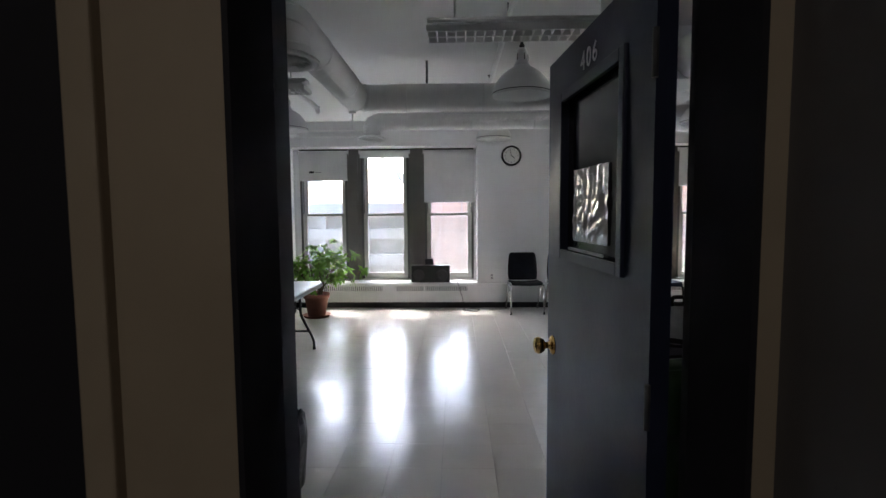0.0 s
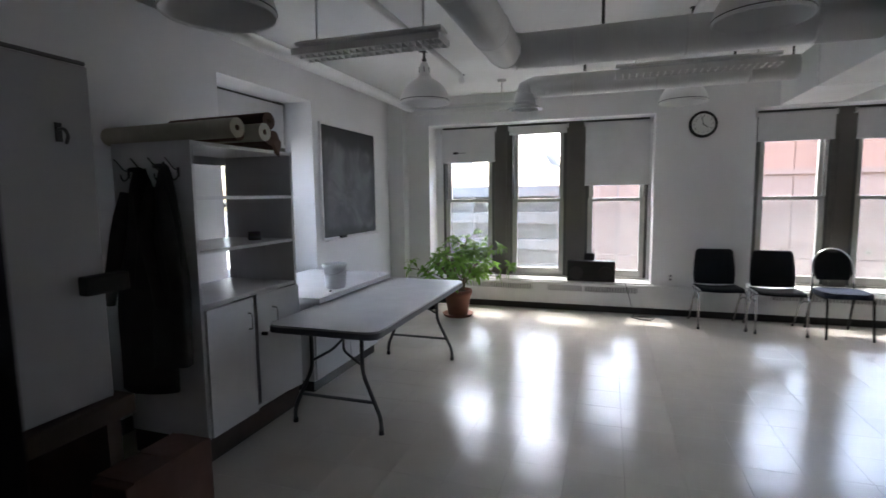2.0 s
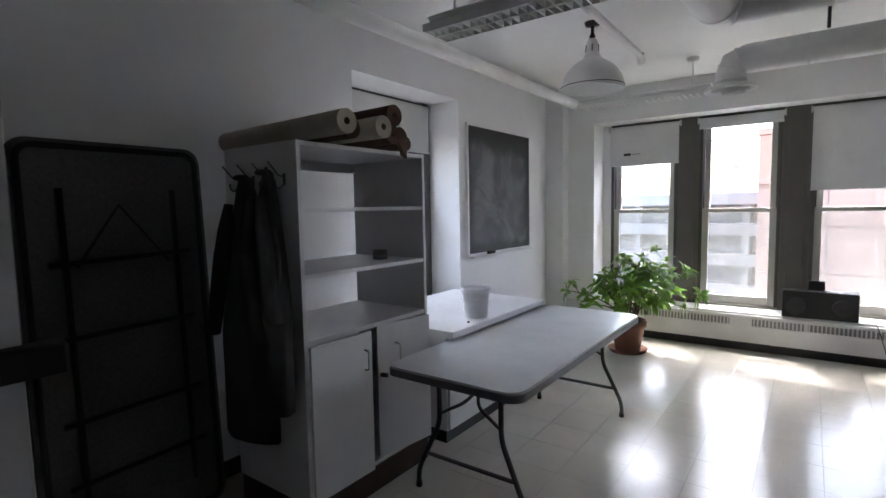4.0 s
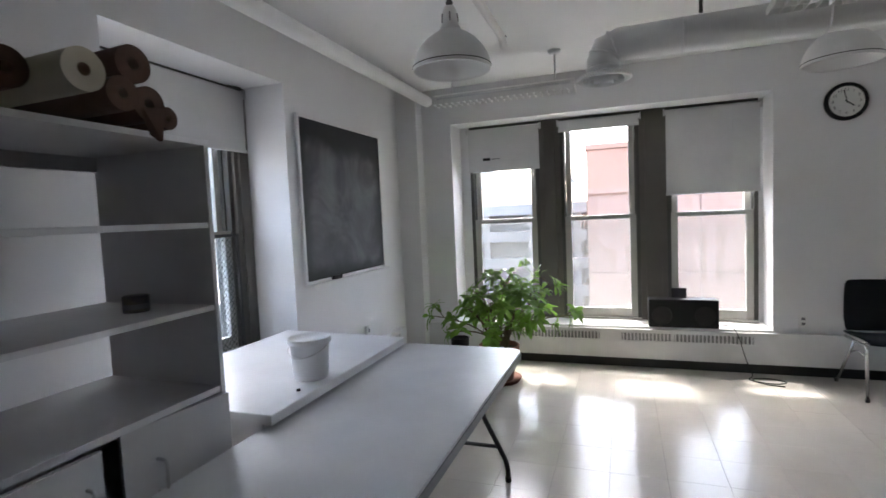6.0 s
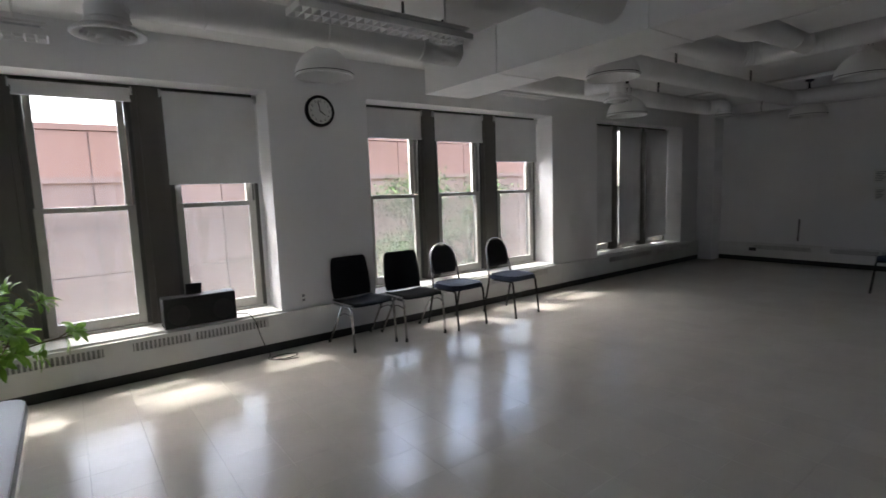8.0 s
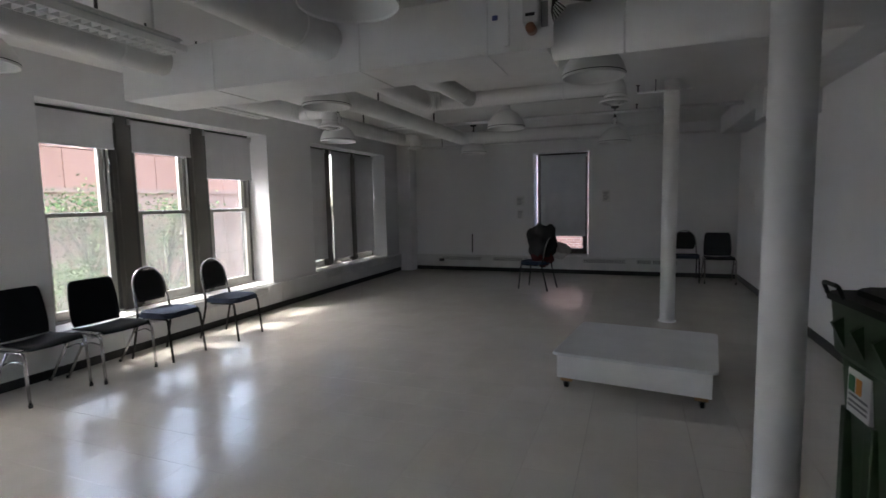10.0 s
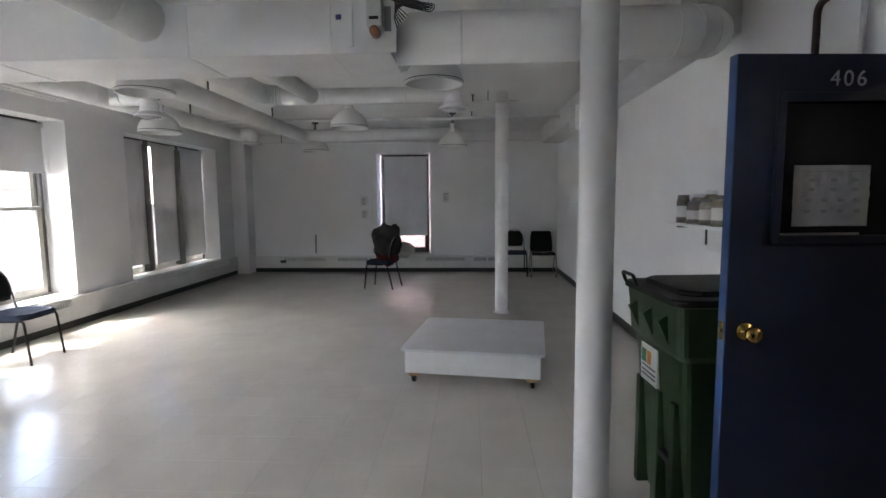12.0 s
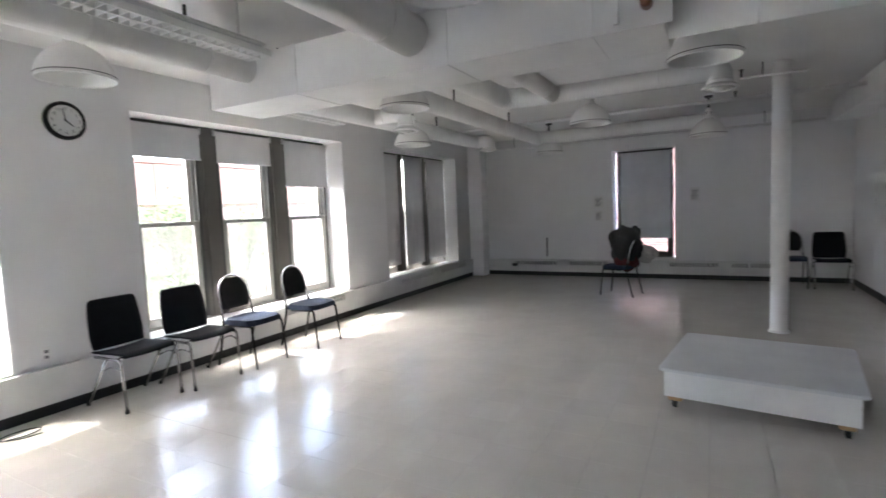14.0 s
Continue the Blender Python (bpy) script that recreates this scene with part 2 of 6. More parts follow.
M_CARD = mat("cardboard", (0.20, 0.13, 0.08), (0.15, 0.10, 0.06), rough=0.85, scale=8)
M_RUBBER = mat("black_rubber", (0.012, 0.012, 0.012), rough=0.7)
M_PLATTOP = mat("platform_grey_top", (0.66, 0.67, 0.68), (0.60, 0.61, 0.62), rough=0.5, scale=4, fine=90)
M_BUCKET = mat("bucket_plastic", (0.72, 0.73, 0.74), rough=0.45, scale=7, bump=0.03)
M_ORANGE = mat("orange_facade_panel", (0.43, 0.215, 0.145), (0.38, 0.185, 0.12), rough=0.75, scale=0.3, fine=6, island=0.06)
M_BEIGE = mat("beige_facade_panel", (0.39, 0.225, 0.16), (0.34, 0.195, 0.14), rough=0.75, scale=0.3, fine=6, island=0.05)
M_GREY = mat("garage_concrete", (0.29, 0.275, 0.25), (0.25, 0.235, 0.215), rough=0.85, scale=0.4, fine=5)
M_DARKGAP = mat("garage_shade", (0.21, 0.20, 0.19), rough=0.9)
M_BRICK = mat("red_brick", (0.17, 0.095, 0.08), (0.13, 0.075, 0.065), rough=0.85, scale=2, island=0.2)
M_MORTAR = mat("mortar", (0.30, 0.285, 0.27), rough=0.9)
M_ASPHALT = mat("asphalt", (0.05, 0.05, 0.05), rough=0.9, scale=0.3)
M_TREE = mat("tree_leaf", (0.09, 0.135, 0.05), (0.13, 0.18, 0.07), spec=0.1, rough=0.85, scale=0.8, island=0.3)
M_BARK = mat("bark", (0.10, 0.08, 0.06), rough=0.9, scale=3)


# ---- mesh helpers ----
def box(bm, x0, y0, z0, x1, y1, z1, bevel=0.0):
    x0, x1, y0, y1, z0, z1 = min(x0, x1), max(x0, x1), min(y0, y1), max(y0, y1), min(z0, z1), max(z0, z1)
    vs = [bm.verts.new((x, y, z)) for x in (x0, x1) for y in (y0, y1) for z in (z0, z1)]
    fs = [bm.faces.new([vs[i] for i in q]) for q in ((0, 1, 3, 2), (4, 6, 7, 5), (0, 4, 5, 1), (2, 3, 7, 6), (0, 2, 6, 4), (1, 5, 7, 3))]
    if bevel:
        es = list({e for f in fs for e in f.edges})
        bmesh.ops.bevel(bm, geom=es, offset=bevel, segments=2, affect="EDGES", profile=0.6)
    return vs


def ring(bm, c, u, v, r, seg):
    return [bm.verts.new(Vector(c) + u * (r * math.cos(2 * math.pi * i / seg)) + v * (r * math.sin(2 * math.pi * i / seg))) for i in range(seg)]


def tube(bm, pts, r, seg=12, caps=True):
    """A round bar along the points; r one radius or one for each point."""
    pts = [Vector(p) for p in pts]
    rs = r if isinstance(r, (list, tuple)) else [r] * len(pts)
    rings, u = [], None
    for i, p in enumerate(pts):
        d = (pts[min(i + 1, len(pts) - 1)] - pts[max(i - 1, 0)]).normalized()
        if u is None:
            u = d.orthogonal().normalized()
        u = (u - d * u.dot(d)).normalized()
        rings.append(ring(bm, p, u, d.cross(u), rs[i], seg))
    for a, b in zip(rings, rings[1:]):
        for i in range(seg):
            f = bm.faces.new((a[i], a[(i + 1) % seg], b[(i + 1) % seg], b[i]))
            f.smooth = True
    if caps:
        bm.faces.new(rings[0][::-1])
        bm.faces.new(rings[-1])


def bend(pts, r, n=6):
    """Rounds the corners of a line of points with radius r."""
    pts = [Vector(p) for p in pts]
    out = [pts[0]]
    for a, p, b in zip(pts, pts[1:], pts[2:]):
        d0, d1 = (a - p).normalized(), (b - p).normalized()
        k = min(r, (a - p).length * 0.49, (b - p).length * 0.49)
        for i in range(n + 1):
            t = i / n
            out.append((p + d0 * k) * (1 - t) ** 2 + p * 2 * t * (1 - t) + (p + d1 * k) * t * t)
    return out + [pts[-1]]


def lathe(bm, prof, seg=32, c=(0, 0, 0), smooth=True):
    rings = []
    for r, z in prof:
        if r < 1e-5:
            rings.append([bm.verts.new((c[0], c[1], c[2] + z))])
        else:
            rings.append([bm.verts.new((c[0] + r * math.cos(2 * math.pi * i / seg), c[1] + r * math.sin(2 * math.pi * i / seg), c[2] + z)) for i in range(seg)])
    for a, b in zip(rings, rings[1:]):
        for i in range(seg):
            j = (i + 1) % seg
            if len(a) == 1 and len(b) == 1:
                continue
            q = (a[0], b[j], b[i]) if len(a) == 1 else (a[i], a[j], b[0]) if len(b) == 1 else (a[i], a[j], b[j], b[i])
            f = bm.faces.new(q)
            f.smooth = smooth


def slab(bm, outline, z0, z1, bevel=0.0):
    """An upright prism over an outline of (x, y)."""
    lo = [bm.verts.new((x, y, z0)) for x, y in outline]
    hi = [bm.verts.new((x, y, z1)) for x, y in outline]
    n = len(outline)
    top = bm.faces.new(hi)
    bm.faces.new(lo[::-1])
    for i in range(n):
        bm.faces.new((lo[i], lo[(i + 1) % n], hi[(i + 1) % n], hi[i]))
    if bevel:
        bmesh.ops.bevel(bm, geom=list(top.edges), offset=bevel, segments=2, affect="EDGES")


def rounded(x0, y0, x1, y1, r, n=5):
    out = []
    for cx, cy, a in ((x1 - r, y1 - r, 0), (x0 + r, y1 - r, 90), (x0 + r, y0 + r, 180), (x1 - r, y0 + r, 270)):
        out += [(cx + r * math.cos(radians(a + 90 * i / n)), cy + r * math.sin(radians(a + 90 * i / n))) for i in range(n + 1)]
    return out


def mesh(name, bm, material):
    bmesh.ops.recalc_face_normals(bm, faces=bm.faces)
    me = bpy.data.meshes.new(name)
    bm.to_mesh(me)
    bm.free()
    me.materials.append(material)
    return me


def part(name, bm, material, parent, label=""):
    """One bmesh as one mesh object under a thing or a part."""
    ob = new(name, mesh(name, bm, material))
    ob.parent = parent
    return tagged(ob, label)


def piece(name, bm, material, label="", category="", kind="", group=""):
    return tagged(new(name, mesh(name, bm, material)), label, category, group, kind)


def thing(name, m, label, category, group="", kind=""):
    ob = new(name)
    ob.empty_display_size = 0.1
    ob.matrix_world = m
    return tagged(ob, label, category, group, kind)


def B():
    return bmesh.new()


# ---- the room ----
XW, XE, YS, YN, ZC = -3.495, 8.40, 1.27, 7.845, 2.84
WT = 0.50                       # outer walls' thickness
SILL, HEAD = 0.385, 2.462


def wall(name, axis, a0, a1, d0, d1, z0, z1, holes, material, label):
    """A wall along x or y from a0 to a1, thick from d0 to d1, with holes (a, b, low, high) through it."""
    bm = B()
    us = sorted({a0, a1, *[h[0] for h in holes], *[h[1] for h in holes]})
    vs = sorted({z0, z1, *[h[2] for h in holes], *[h[3] for h in holes]})
    for p, q in zip(us, us[1:]):
        run = None
        for r, s in zip(vs, vs[1:]):
            solid = not any(h[0] < (p + q) / 2 < h[1] and h[2] < (r + s) / 2 < h[3] for h in holes)
            if solid:
                run = (run[0], s) if run else (r, s)
            if run and (not solid or s == vs[-1]):
                box(bm, *((p, d0, run[0], q, d1, run[1]) if axis == "x" else (d0, p, run[0], d1, q, run[1])))
                run = None
    return piece(name, bm, material, label, "wall", "structure")


GROUPS = [(-2.948, -0.043), (0.997, 3.915), (4.942, 7.47)]
WEST_WIN, EAST_WIN = (4.474, 5.795, 0.62, 2.49), (3.85, 4.95, 0.37, 2.43)
DOOR_X0, DOOR_X1, DOOR_H = -0.775, 0.190, 2.03
wall("wall_north", "x", XW - WT, XE + WT, YN, YN + WT, -0.2, ZC + 0.25, [(a, b, SILL - 0.01, HEAD) for a, b in GROUPS], M_WALL, "white painted plaster wall with deep window recesses")
wall("wall_west", "y", YS - 0.25, YN, XW - WT, XW, -0.2, ZC + 0.25, [WEST_WIN], M_WALL, "white painted plaster wall with one deep window recess")
wall("wall_east", "y", YS - 0.25, YN, XE, XE + WT, -0.2, ZC + 0.25, [EAST_WIN], M_WALL, "white painted plaster wall with one narrow window")
wall("wall_south", "x", XW, XE, YS - 0.15, YS, -0.2, ZC + 0.25, [(DOOR_X0, DOOR_X1, -0.2, DOOR_H + 0.05)], M_WALL, "white painted plaster wall with the doorway")
bm = B()
box(bm, XW - WT, -2.2, ZC, XE + WT, YN + WT, ZC + 0.25)
piece("ceiling", bm, M_CEIL, "white painted plaster ceiling", "ceiling", "structure")
bm = B()
box(bm, XW - WT, -2.2, -0.25, XE + WT, YN + WT, -0.006)
floor = piece("floor", bm, M_GROUT, "waxed beige vinyl tile floor, worn and glossy", "floor", "structure")
# corner chases and wall bands
bm = B()
box(bm, XW, 7.68, 0.0, -3.27, YN, ZC)
piece("wall_chase", bm, M_WALL, "white boxed pipe chase in the corner", "wall", kind="structure")
bm = B()
box(bm, 8.06, 7.55, 0.0, XE, YN, ZC)
piece("wall_chase", bm, M_WALL, "white boxed pipe chase in the corner", "wall", kind="structure")

for y0, y1 in ((5.05, 7.50), (1.50, 3.76)):
    bm = B()
    box(bm, XE - 0.008, y0, 0.34, XE, y1, 2.44, 0.002)
    piece("wall_board", bm, M_WALL, "white painted board fixed to the wall", "wall", "structure")
# corridor outside the door
CY = 1.105                      # the corridor's wall face
bm = B()
box(bm, -1.00, CY, -0.2, DOOR_X0, YS - 0.15, ZC)
box(bm, DOOR_X1, CY, -0.2, 0.236, YS - 0.15, ZC)
box(bm, DOOR_X0, CY, DOOR_H + 0.05, DOOR_X1, YS - 0.15, ZC)
piece("wall_corridor", bm, M_TAN, "tan painted corridor wall beside the door frame", "wall", "structure")
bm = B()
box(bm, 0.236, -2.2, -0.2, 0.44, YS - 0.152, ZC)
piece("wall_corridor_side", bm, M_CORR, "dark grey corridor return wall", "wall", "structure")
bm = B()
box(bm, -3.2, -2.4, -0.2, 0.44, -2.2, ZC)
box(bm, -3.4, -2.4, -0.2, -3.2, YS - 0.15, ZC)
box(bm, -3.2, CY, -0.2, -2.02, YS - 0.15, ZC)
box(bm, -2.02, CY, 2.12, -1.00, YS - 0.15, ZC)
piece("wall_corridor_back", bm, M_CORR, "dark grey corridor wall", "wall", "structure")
dd = thing("door_2", pose(-1.06, CY - 0.03, 0.0), "black closed door beside the tan wall", "door", kind="structure")
bm = B()
box(bm, -0.90, 0.012, 0.01, -0.002, 0.044, 2.07, 0.004)
part("door_leaf", bm, M_JAMB, dd)
bm = B()
box(bm, 0.0, 0.0, 0.0, 0.06, 0.044, 2.12, 0.006)
box(bm, -0.962, 0.0, 0.0, -0.902, 0.044, 2.12, 0.006)
box(bm, -0.902, 0.0, 2.072, 0.0, 0.044, 2.12, 0.006)
part("casing", bm, M_TAN, dd, "tan painted door casing")
# unseen ceiling lamp, added behind the camera to brighten the dim corridor
cl = thing("corridor_fill_lamp", pose(-0.9, -1.3, ZC), "unseen round opal ceiling lamp added to light the dim corridor", "ceiling lamp")
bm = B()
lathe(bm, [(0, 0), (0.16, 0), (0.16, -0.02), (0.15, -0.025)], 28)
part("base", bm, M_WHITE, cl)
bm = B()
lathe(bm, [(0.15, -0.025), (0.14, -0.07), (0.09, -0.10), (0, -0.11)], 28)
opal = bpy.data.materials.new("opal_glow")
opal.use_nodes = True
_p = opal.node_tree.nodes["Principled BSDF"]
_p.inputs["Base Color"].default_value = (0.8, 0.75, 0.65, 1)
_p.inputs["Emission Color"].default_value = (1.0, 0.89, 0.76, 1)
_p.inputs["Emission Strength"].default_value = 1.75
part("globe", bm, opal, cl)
# door frame lining the opening
fr = thing("door_frame", pose(0, 0, 0), "black painted door frame with rounded stops", "door frame", kind="structure")
bm = B()
slab(bm, [(DOOR_X0, CY - 0.008), (DOOR_X0 + 0.012, CY - 0.008), (-0.722, CY + 0.10), (-0.718, YS + 0.010), (-0.778, YS + 0.010), (-0.778, YS + 0.002), (DOOR_X0, YS + 0.002)], 0, DOOR_H)
part("jamb", bm, M_JAMB, fr)
bm = B()
slab(bm, [(DOOR_X1 - 0.012, CY - 0.008), (DOOR_X1, CY - 0.008), (DOOR_X1, YS + 0.002), (0.194, YS + 0.002), (0.194, YS + 0.010), (0.138, YS + 0.010), (0.134, YS - 0.03)], 0, DOOR_H)
part("jamb", bm, M_JAMB, fr)
bm = B()
box(bm, DOOR_X0, CY - 0.008, DOOR_H, DOOR_X1, YS + 0.010, DOOR_H + 0.05, 0.003)
part("head", bm, M_JAMB, fr)


# ---- windows ----
def sash_window(name, m, w, z0, z1, rail, label, screen=True, colour=M_SASH):
    """A double-hung sash window: x along the wall, y outwards, its bottom at z0."""
    th = thing(name, m, label, "window", kind="structure")
    bm = B()
    for q in ((0, 0, z0, 0.035, 0.16, z1), (w - 0.035, 0, z0, w, 0.16, z1), (0.035, 0, z1 - 0.04, w - 0.035, 0.16, z1)):
        box(bm, *q, 0.003)
    for x in (0.035, w - 0.047):
        box(bm, x, 0.045, z0 + 0.02, x + 0.012, 0.06, z1 - 0.04)
    part("window_frame", bm, M_DARKSASH, th, "dark window frame and sash tracks")
    bm = B()
    box(bm, 0.002, -0.02, z0, w - 0.002, 0.165, z0 + 0.022, 0.003)
    part("window_sill", bm, colour, th)
    for nm, a, b, y, st in (("lower_sash", z0 + 0.022, rail + 0.02, 0.012, 0.085), ("upper_sash", rail - 0.02, z1 - 0.04, 0.07, 0.055)):
        bm = B()
        x0, x1 = (0.012, w - 0.012) if nm == "lower_sash" else (0.047, w - 0.047)
        lo = 0.09 if nm == "lower_sash" else 0.04
        for q in ((x0, y, a, x0 + st, y + 0.042, b), (x1 - st, y, a, x1, y + 0.042, b), (x0 + st, y, a, x1 - st, y + 0.042, a + lo), (x0 + st, y, b - 0.045, x1 - st, y + 0.042, b)):
            box(bm, *q, 0.004)
        s = part(nm, bm, colour, th)
        bm = B()
        box(bm, x0 + st - 0.005, y + 0.018, a + lo - 0.005, x1 - st + 0.005, y + 0.022, b - 0.04)
        p = part("pane", bm, M_GLASS, s, "slightly dusty window glass")
        p.visible_shadow = False
    if screen:
        bm = B()
        box(bm, 0.04, 0.135, z0 + 0.03, w - 0.04, 0.137, rail)
        part("insect_screen", bm, M_SCREEN, th, "fine grey insect screen")
    bm = B()
    box(bm, w / 2 - 0.03, 0.0, rail + 0.0, w / 2 + 0.03, 0.012, rail + 0.02, 0.003)
    part("latch", bm, M_ALU, th)
    return th


def blind(m, w, top, bottom, label):
    th = thing("roller_blind", m, label, "blind", "roller blinds")
    bm = B()
    tube(bm, [(0.0, 0.02, top - 0.03), (w, 0.02, top - 0.03)], 0.022, 16)
    part("roller", bm, M_BLIND, th)
    bm = B()
    n = 14
    for k, (x0, x1) in enumerate(((0.008, w - 0.008),)):
        vs = []
        for i in range(n + 1):
            x = x0 + (x1 - x0) * i / n
            y = -0.003 + 0.003 * math.sin(i * 1.3 + top * 3 + w)
            vs.append([bm.verts.new((x, yy, z)) for z, yy in ((top - 0.02, -0.003), (bottom + 0.02, y), (bottom + 0.02, y + 0.0012), (top - 0.02, -0.0018))])
        for a, b in zip(vs, vs[1:]):
            for i in range(4):
                bm.faces.new((a[i], b[i], b[(i + 1) % 4], a[(i + 1) % 4]))
        bm.faces.new(vs[0])
        bm.faces.new(vs[-1][::-1])
    part("cloth", bm, M_BLIND, th, "off-white woven blind cloth")
    bm = B()
    box(bm, 0.004, -0.009, bottom, w - 0.004, 0.006, bottom + 0.024, 0.004)
    part("bottom_bar", bm, M_BLIND, th)
    for x in (-0.012, w):
        bm = B()
        box(bm, x, -0.01, top - 0.065, x + 0.012, 0.05, top)
        part("bracket", bm, M_ALU, th)
    return th


UNITS = [(0.108, 0.862), (1.082, 1.846), (2.090, 2.865)]
DROPS = [(1.965, 2.315, 1.615), (2.095, 2.085, 1.84), (0.52, 0.47, 0.50)]
BL = ["off-white roller blind, partly lowered over a sash window", "off-white roller blind, rolled almost fully up", "off-white roller blind, lowered over half a sash window",
      "off-white roller blind, lowered almost to the sill"]
k = 0
for g, (ga, gb) in enumerate(GROUPS):
    s = (gb - ga) / 2.908
    for u, (ua, ub) in enumerate(UNITS):
        k += 1
        x0, w = ga + ua * s, (ub - ua) * s
        sash_window("window_%d" % k, pose(x0, YN + 0.298, 0), w, SILL, HEAD, 1.43, "grey painted wooden double-hung sash window")
        d = DROPS[g][u]
        bw = w + (0.03 if u != 1 else 0.02)
        ox = -0.012
        if g == 2:
            bw, ox = ((w + 0.06, -0.03), (w - 0.01, 0.035), (w + 0.045, -0.03))[u]
        bl = blind(pose(x0 + ox, YN + 0.27, 0), bw, HEAD - 0.02, d, BL[3] if d < 1 else BL[1] if d > 2.2 else BL[2] if d < 1.7 else BL[0])
        if k == 1:
            bm = B()
            box(bm, 0.17, -0.0075, 2.085, 0.25, -0.0062, 2.115)
            sticker = part("sticker", bm, M_BLACKPL, bl, "small black printed label")
            bm = B()
            box(bm, 0.26, -0.0075, 2.095, 0.36, -0.0062, 2.105)
            part("text_bar", bm, M_INK, sticker)
    for a, b in ((0.862, 1.082), (1.846, 2.090)):
        bm = B()
        box(bm, ga + a * s, YN + 0.296, SILL, ga + b * s, YN + WT - 0.02, HEAD, 0.004)
        box(bm, ga + a * s + 0.05, YN + 0.284, SILL, ga + b * s - 0.05, YN + 0.297, HEAD, 0.003)
        tagged(part("mullion", bm, M_TRIM, None), "dark taupe painted window mullion", "window trim", kind="structure")
    for a, b in ((0.0, 0.106), (2.867, 2.908)):
        bm = B()
        box(bm, ga + a * s, YN + 0.32, SILL, ga + b * s, YN + WT - 0.02, HEAD)
        tagged(part("window_jamb_trim", bm, M_WALL, None), "white painted window reveal trim", "window trim", kind="structure")
    bm = B()
    box(bm, ga + 0.002, YN - 0.02, SILL - 0.03, gb - 0.002, YN + 0.31, SILL, 0.004)
    tagged(part("window_ledge", bm, M_WHITE, None), "white painted deep window ledge, worn", "window sill", kind="structure")
# west window, seen past the cupboard
ww = WEST_WIN
sash_window("window_10", pose(XW - 0.36, ww[0] + 0.06, 0, 0, 0, 90), ww[1] - ww[0] - 0.21, ww[2], ww[3], 1.45, "weathered sash window in a deep reveal with a wire mesh guard", screen=False)
blind(pose(XW - 0.31, ww[0] + 0.05, 0, 0, 0, 90), ww[1] - ww[0] - 0.09, ww[3] - 0.02, 2.02, "off-white roller blind, lowered a third over the side window")
bm = B()
box(bm, XW - 0.40, ww[0], ww[2] - 0.03, XW + 0.02, ww[1], ww[2], 0.004)
tagged(part("window_ledge", bm, M_WHITE, None), "white painted window ledge", "window sill", kind="structure")
bm = B()
box(bm, XW - WT + 0.02, ww[1] - 0.149, ww[2], XW - 0.335, ww[1] - 0.002, ww[3] - 0.002, 0.004)
box(bm, XW - 0.335, ww[1] - 0.11, ww[2], XW - 0.322, ww[1] - 0.05, ww[3] - 0.002, 0.003)
tagged(part("window_jamb_trim", bm, M_TRIM, None), "dark taupe painted window jamb", "window trim", kind="structure")
guard = thing("mesh_guard", pose(XW - 0.33, ww[0] + 0.07, 0, 0, 0, 90), "rusty wire mesh guard over the lower sash", "window guard")
bm = B()
w_ = ww[1] - ww[0] - 0.23
for q in ((0, 0, ww[2] + 0.01, 0.02, 0.015, 1.45), (w_ - 0.02, 0, ww[2] + 0.01, w_, 0.015, 1.45), (0.02, 0, 1.43, w_ - 0.02, 0.015, 1.45), (0.02, 0, ww[2] + 0.01, w_ - 0.02, 0.015, ww[2] + 0.03)):
    box(bm, *q)
part("guard_frame", bm, M_STEEL, guard)
bm = B()
h_ = 1.43 - ww[2] - 0.03
for sgn in (1, -1):
    c = -h_
    while c < w_:
        p = []
        for i in (0, 1):
            t0 = max(0, -c) if i == 0 else min(h_, w_ - c)
            x = c + t0
            p.append((x if sgn > 0 else w_ - x, 0.006 + 0.002 * sgn, ww[2] + 0.03 + t0))
        if p[1][2] > p[0][2] + 0.01:
            tube(bm, p, 0.0018, 4, False)
        c += 0.042
part("wire_mesh", bm, M_STEEL, guard)
# east window
ew = EAST_WIN
sash_window("window_11", pose(XE + 0.30, ew[1] - 0.05, 0, 0, 0, -90), ew[1] - ew[0] - 0.10, ew[2], ew[3], 1.42, "dark sash window behind a lowered blind", screen=False, colour=M_DARKSASH)
blind(pose(XE + 0.24, ew[1] - 0.115, 0, 0, 0, -90), ew[1] - ew[0] - 0.19, ew[3] - 0.03, 0.74, "grey-white roller blind, lowered to just above the sill")
bm = B()
box(bm, XE - 0.02, ew[0] + 0.002, ew[2] - 0.03, XE + 0.32, ew[1] - 0.002, ew[2], 0.004)
tagged(part("window_ledge", bm, M_WHITE, None), "white painted window ledge", "window sill", kind="structure")


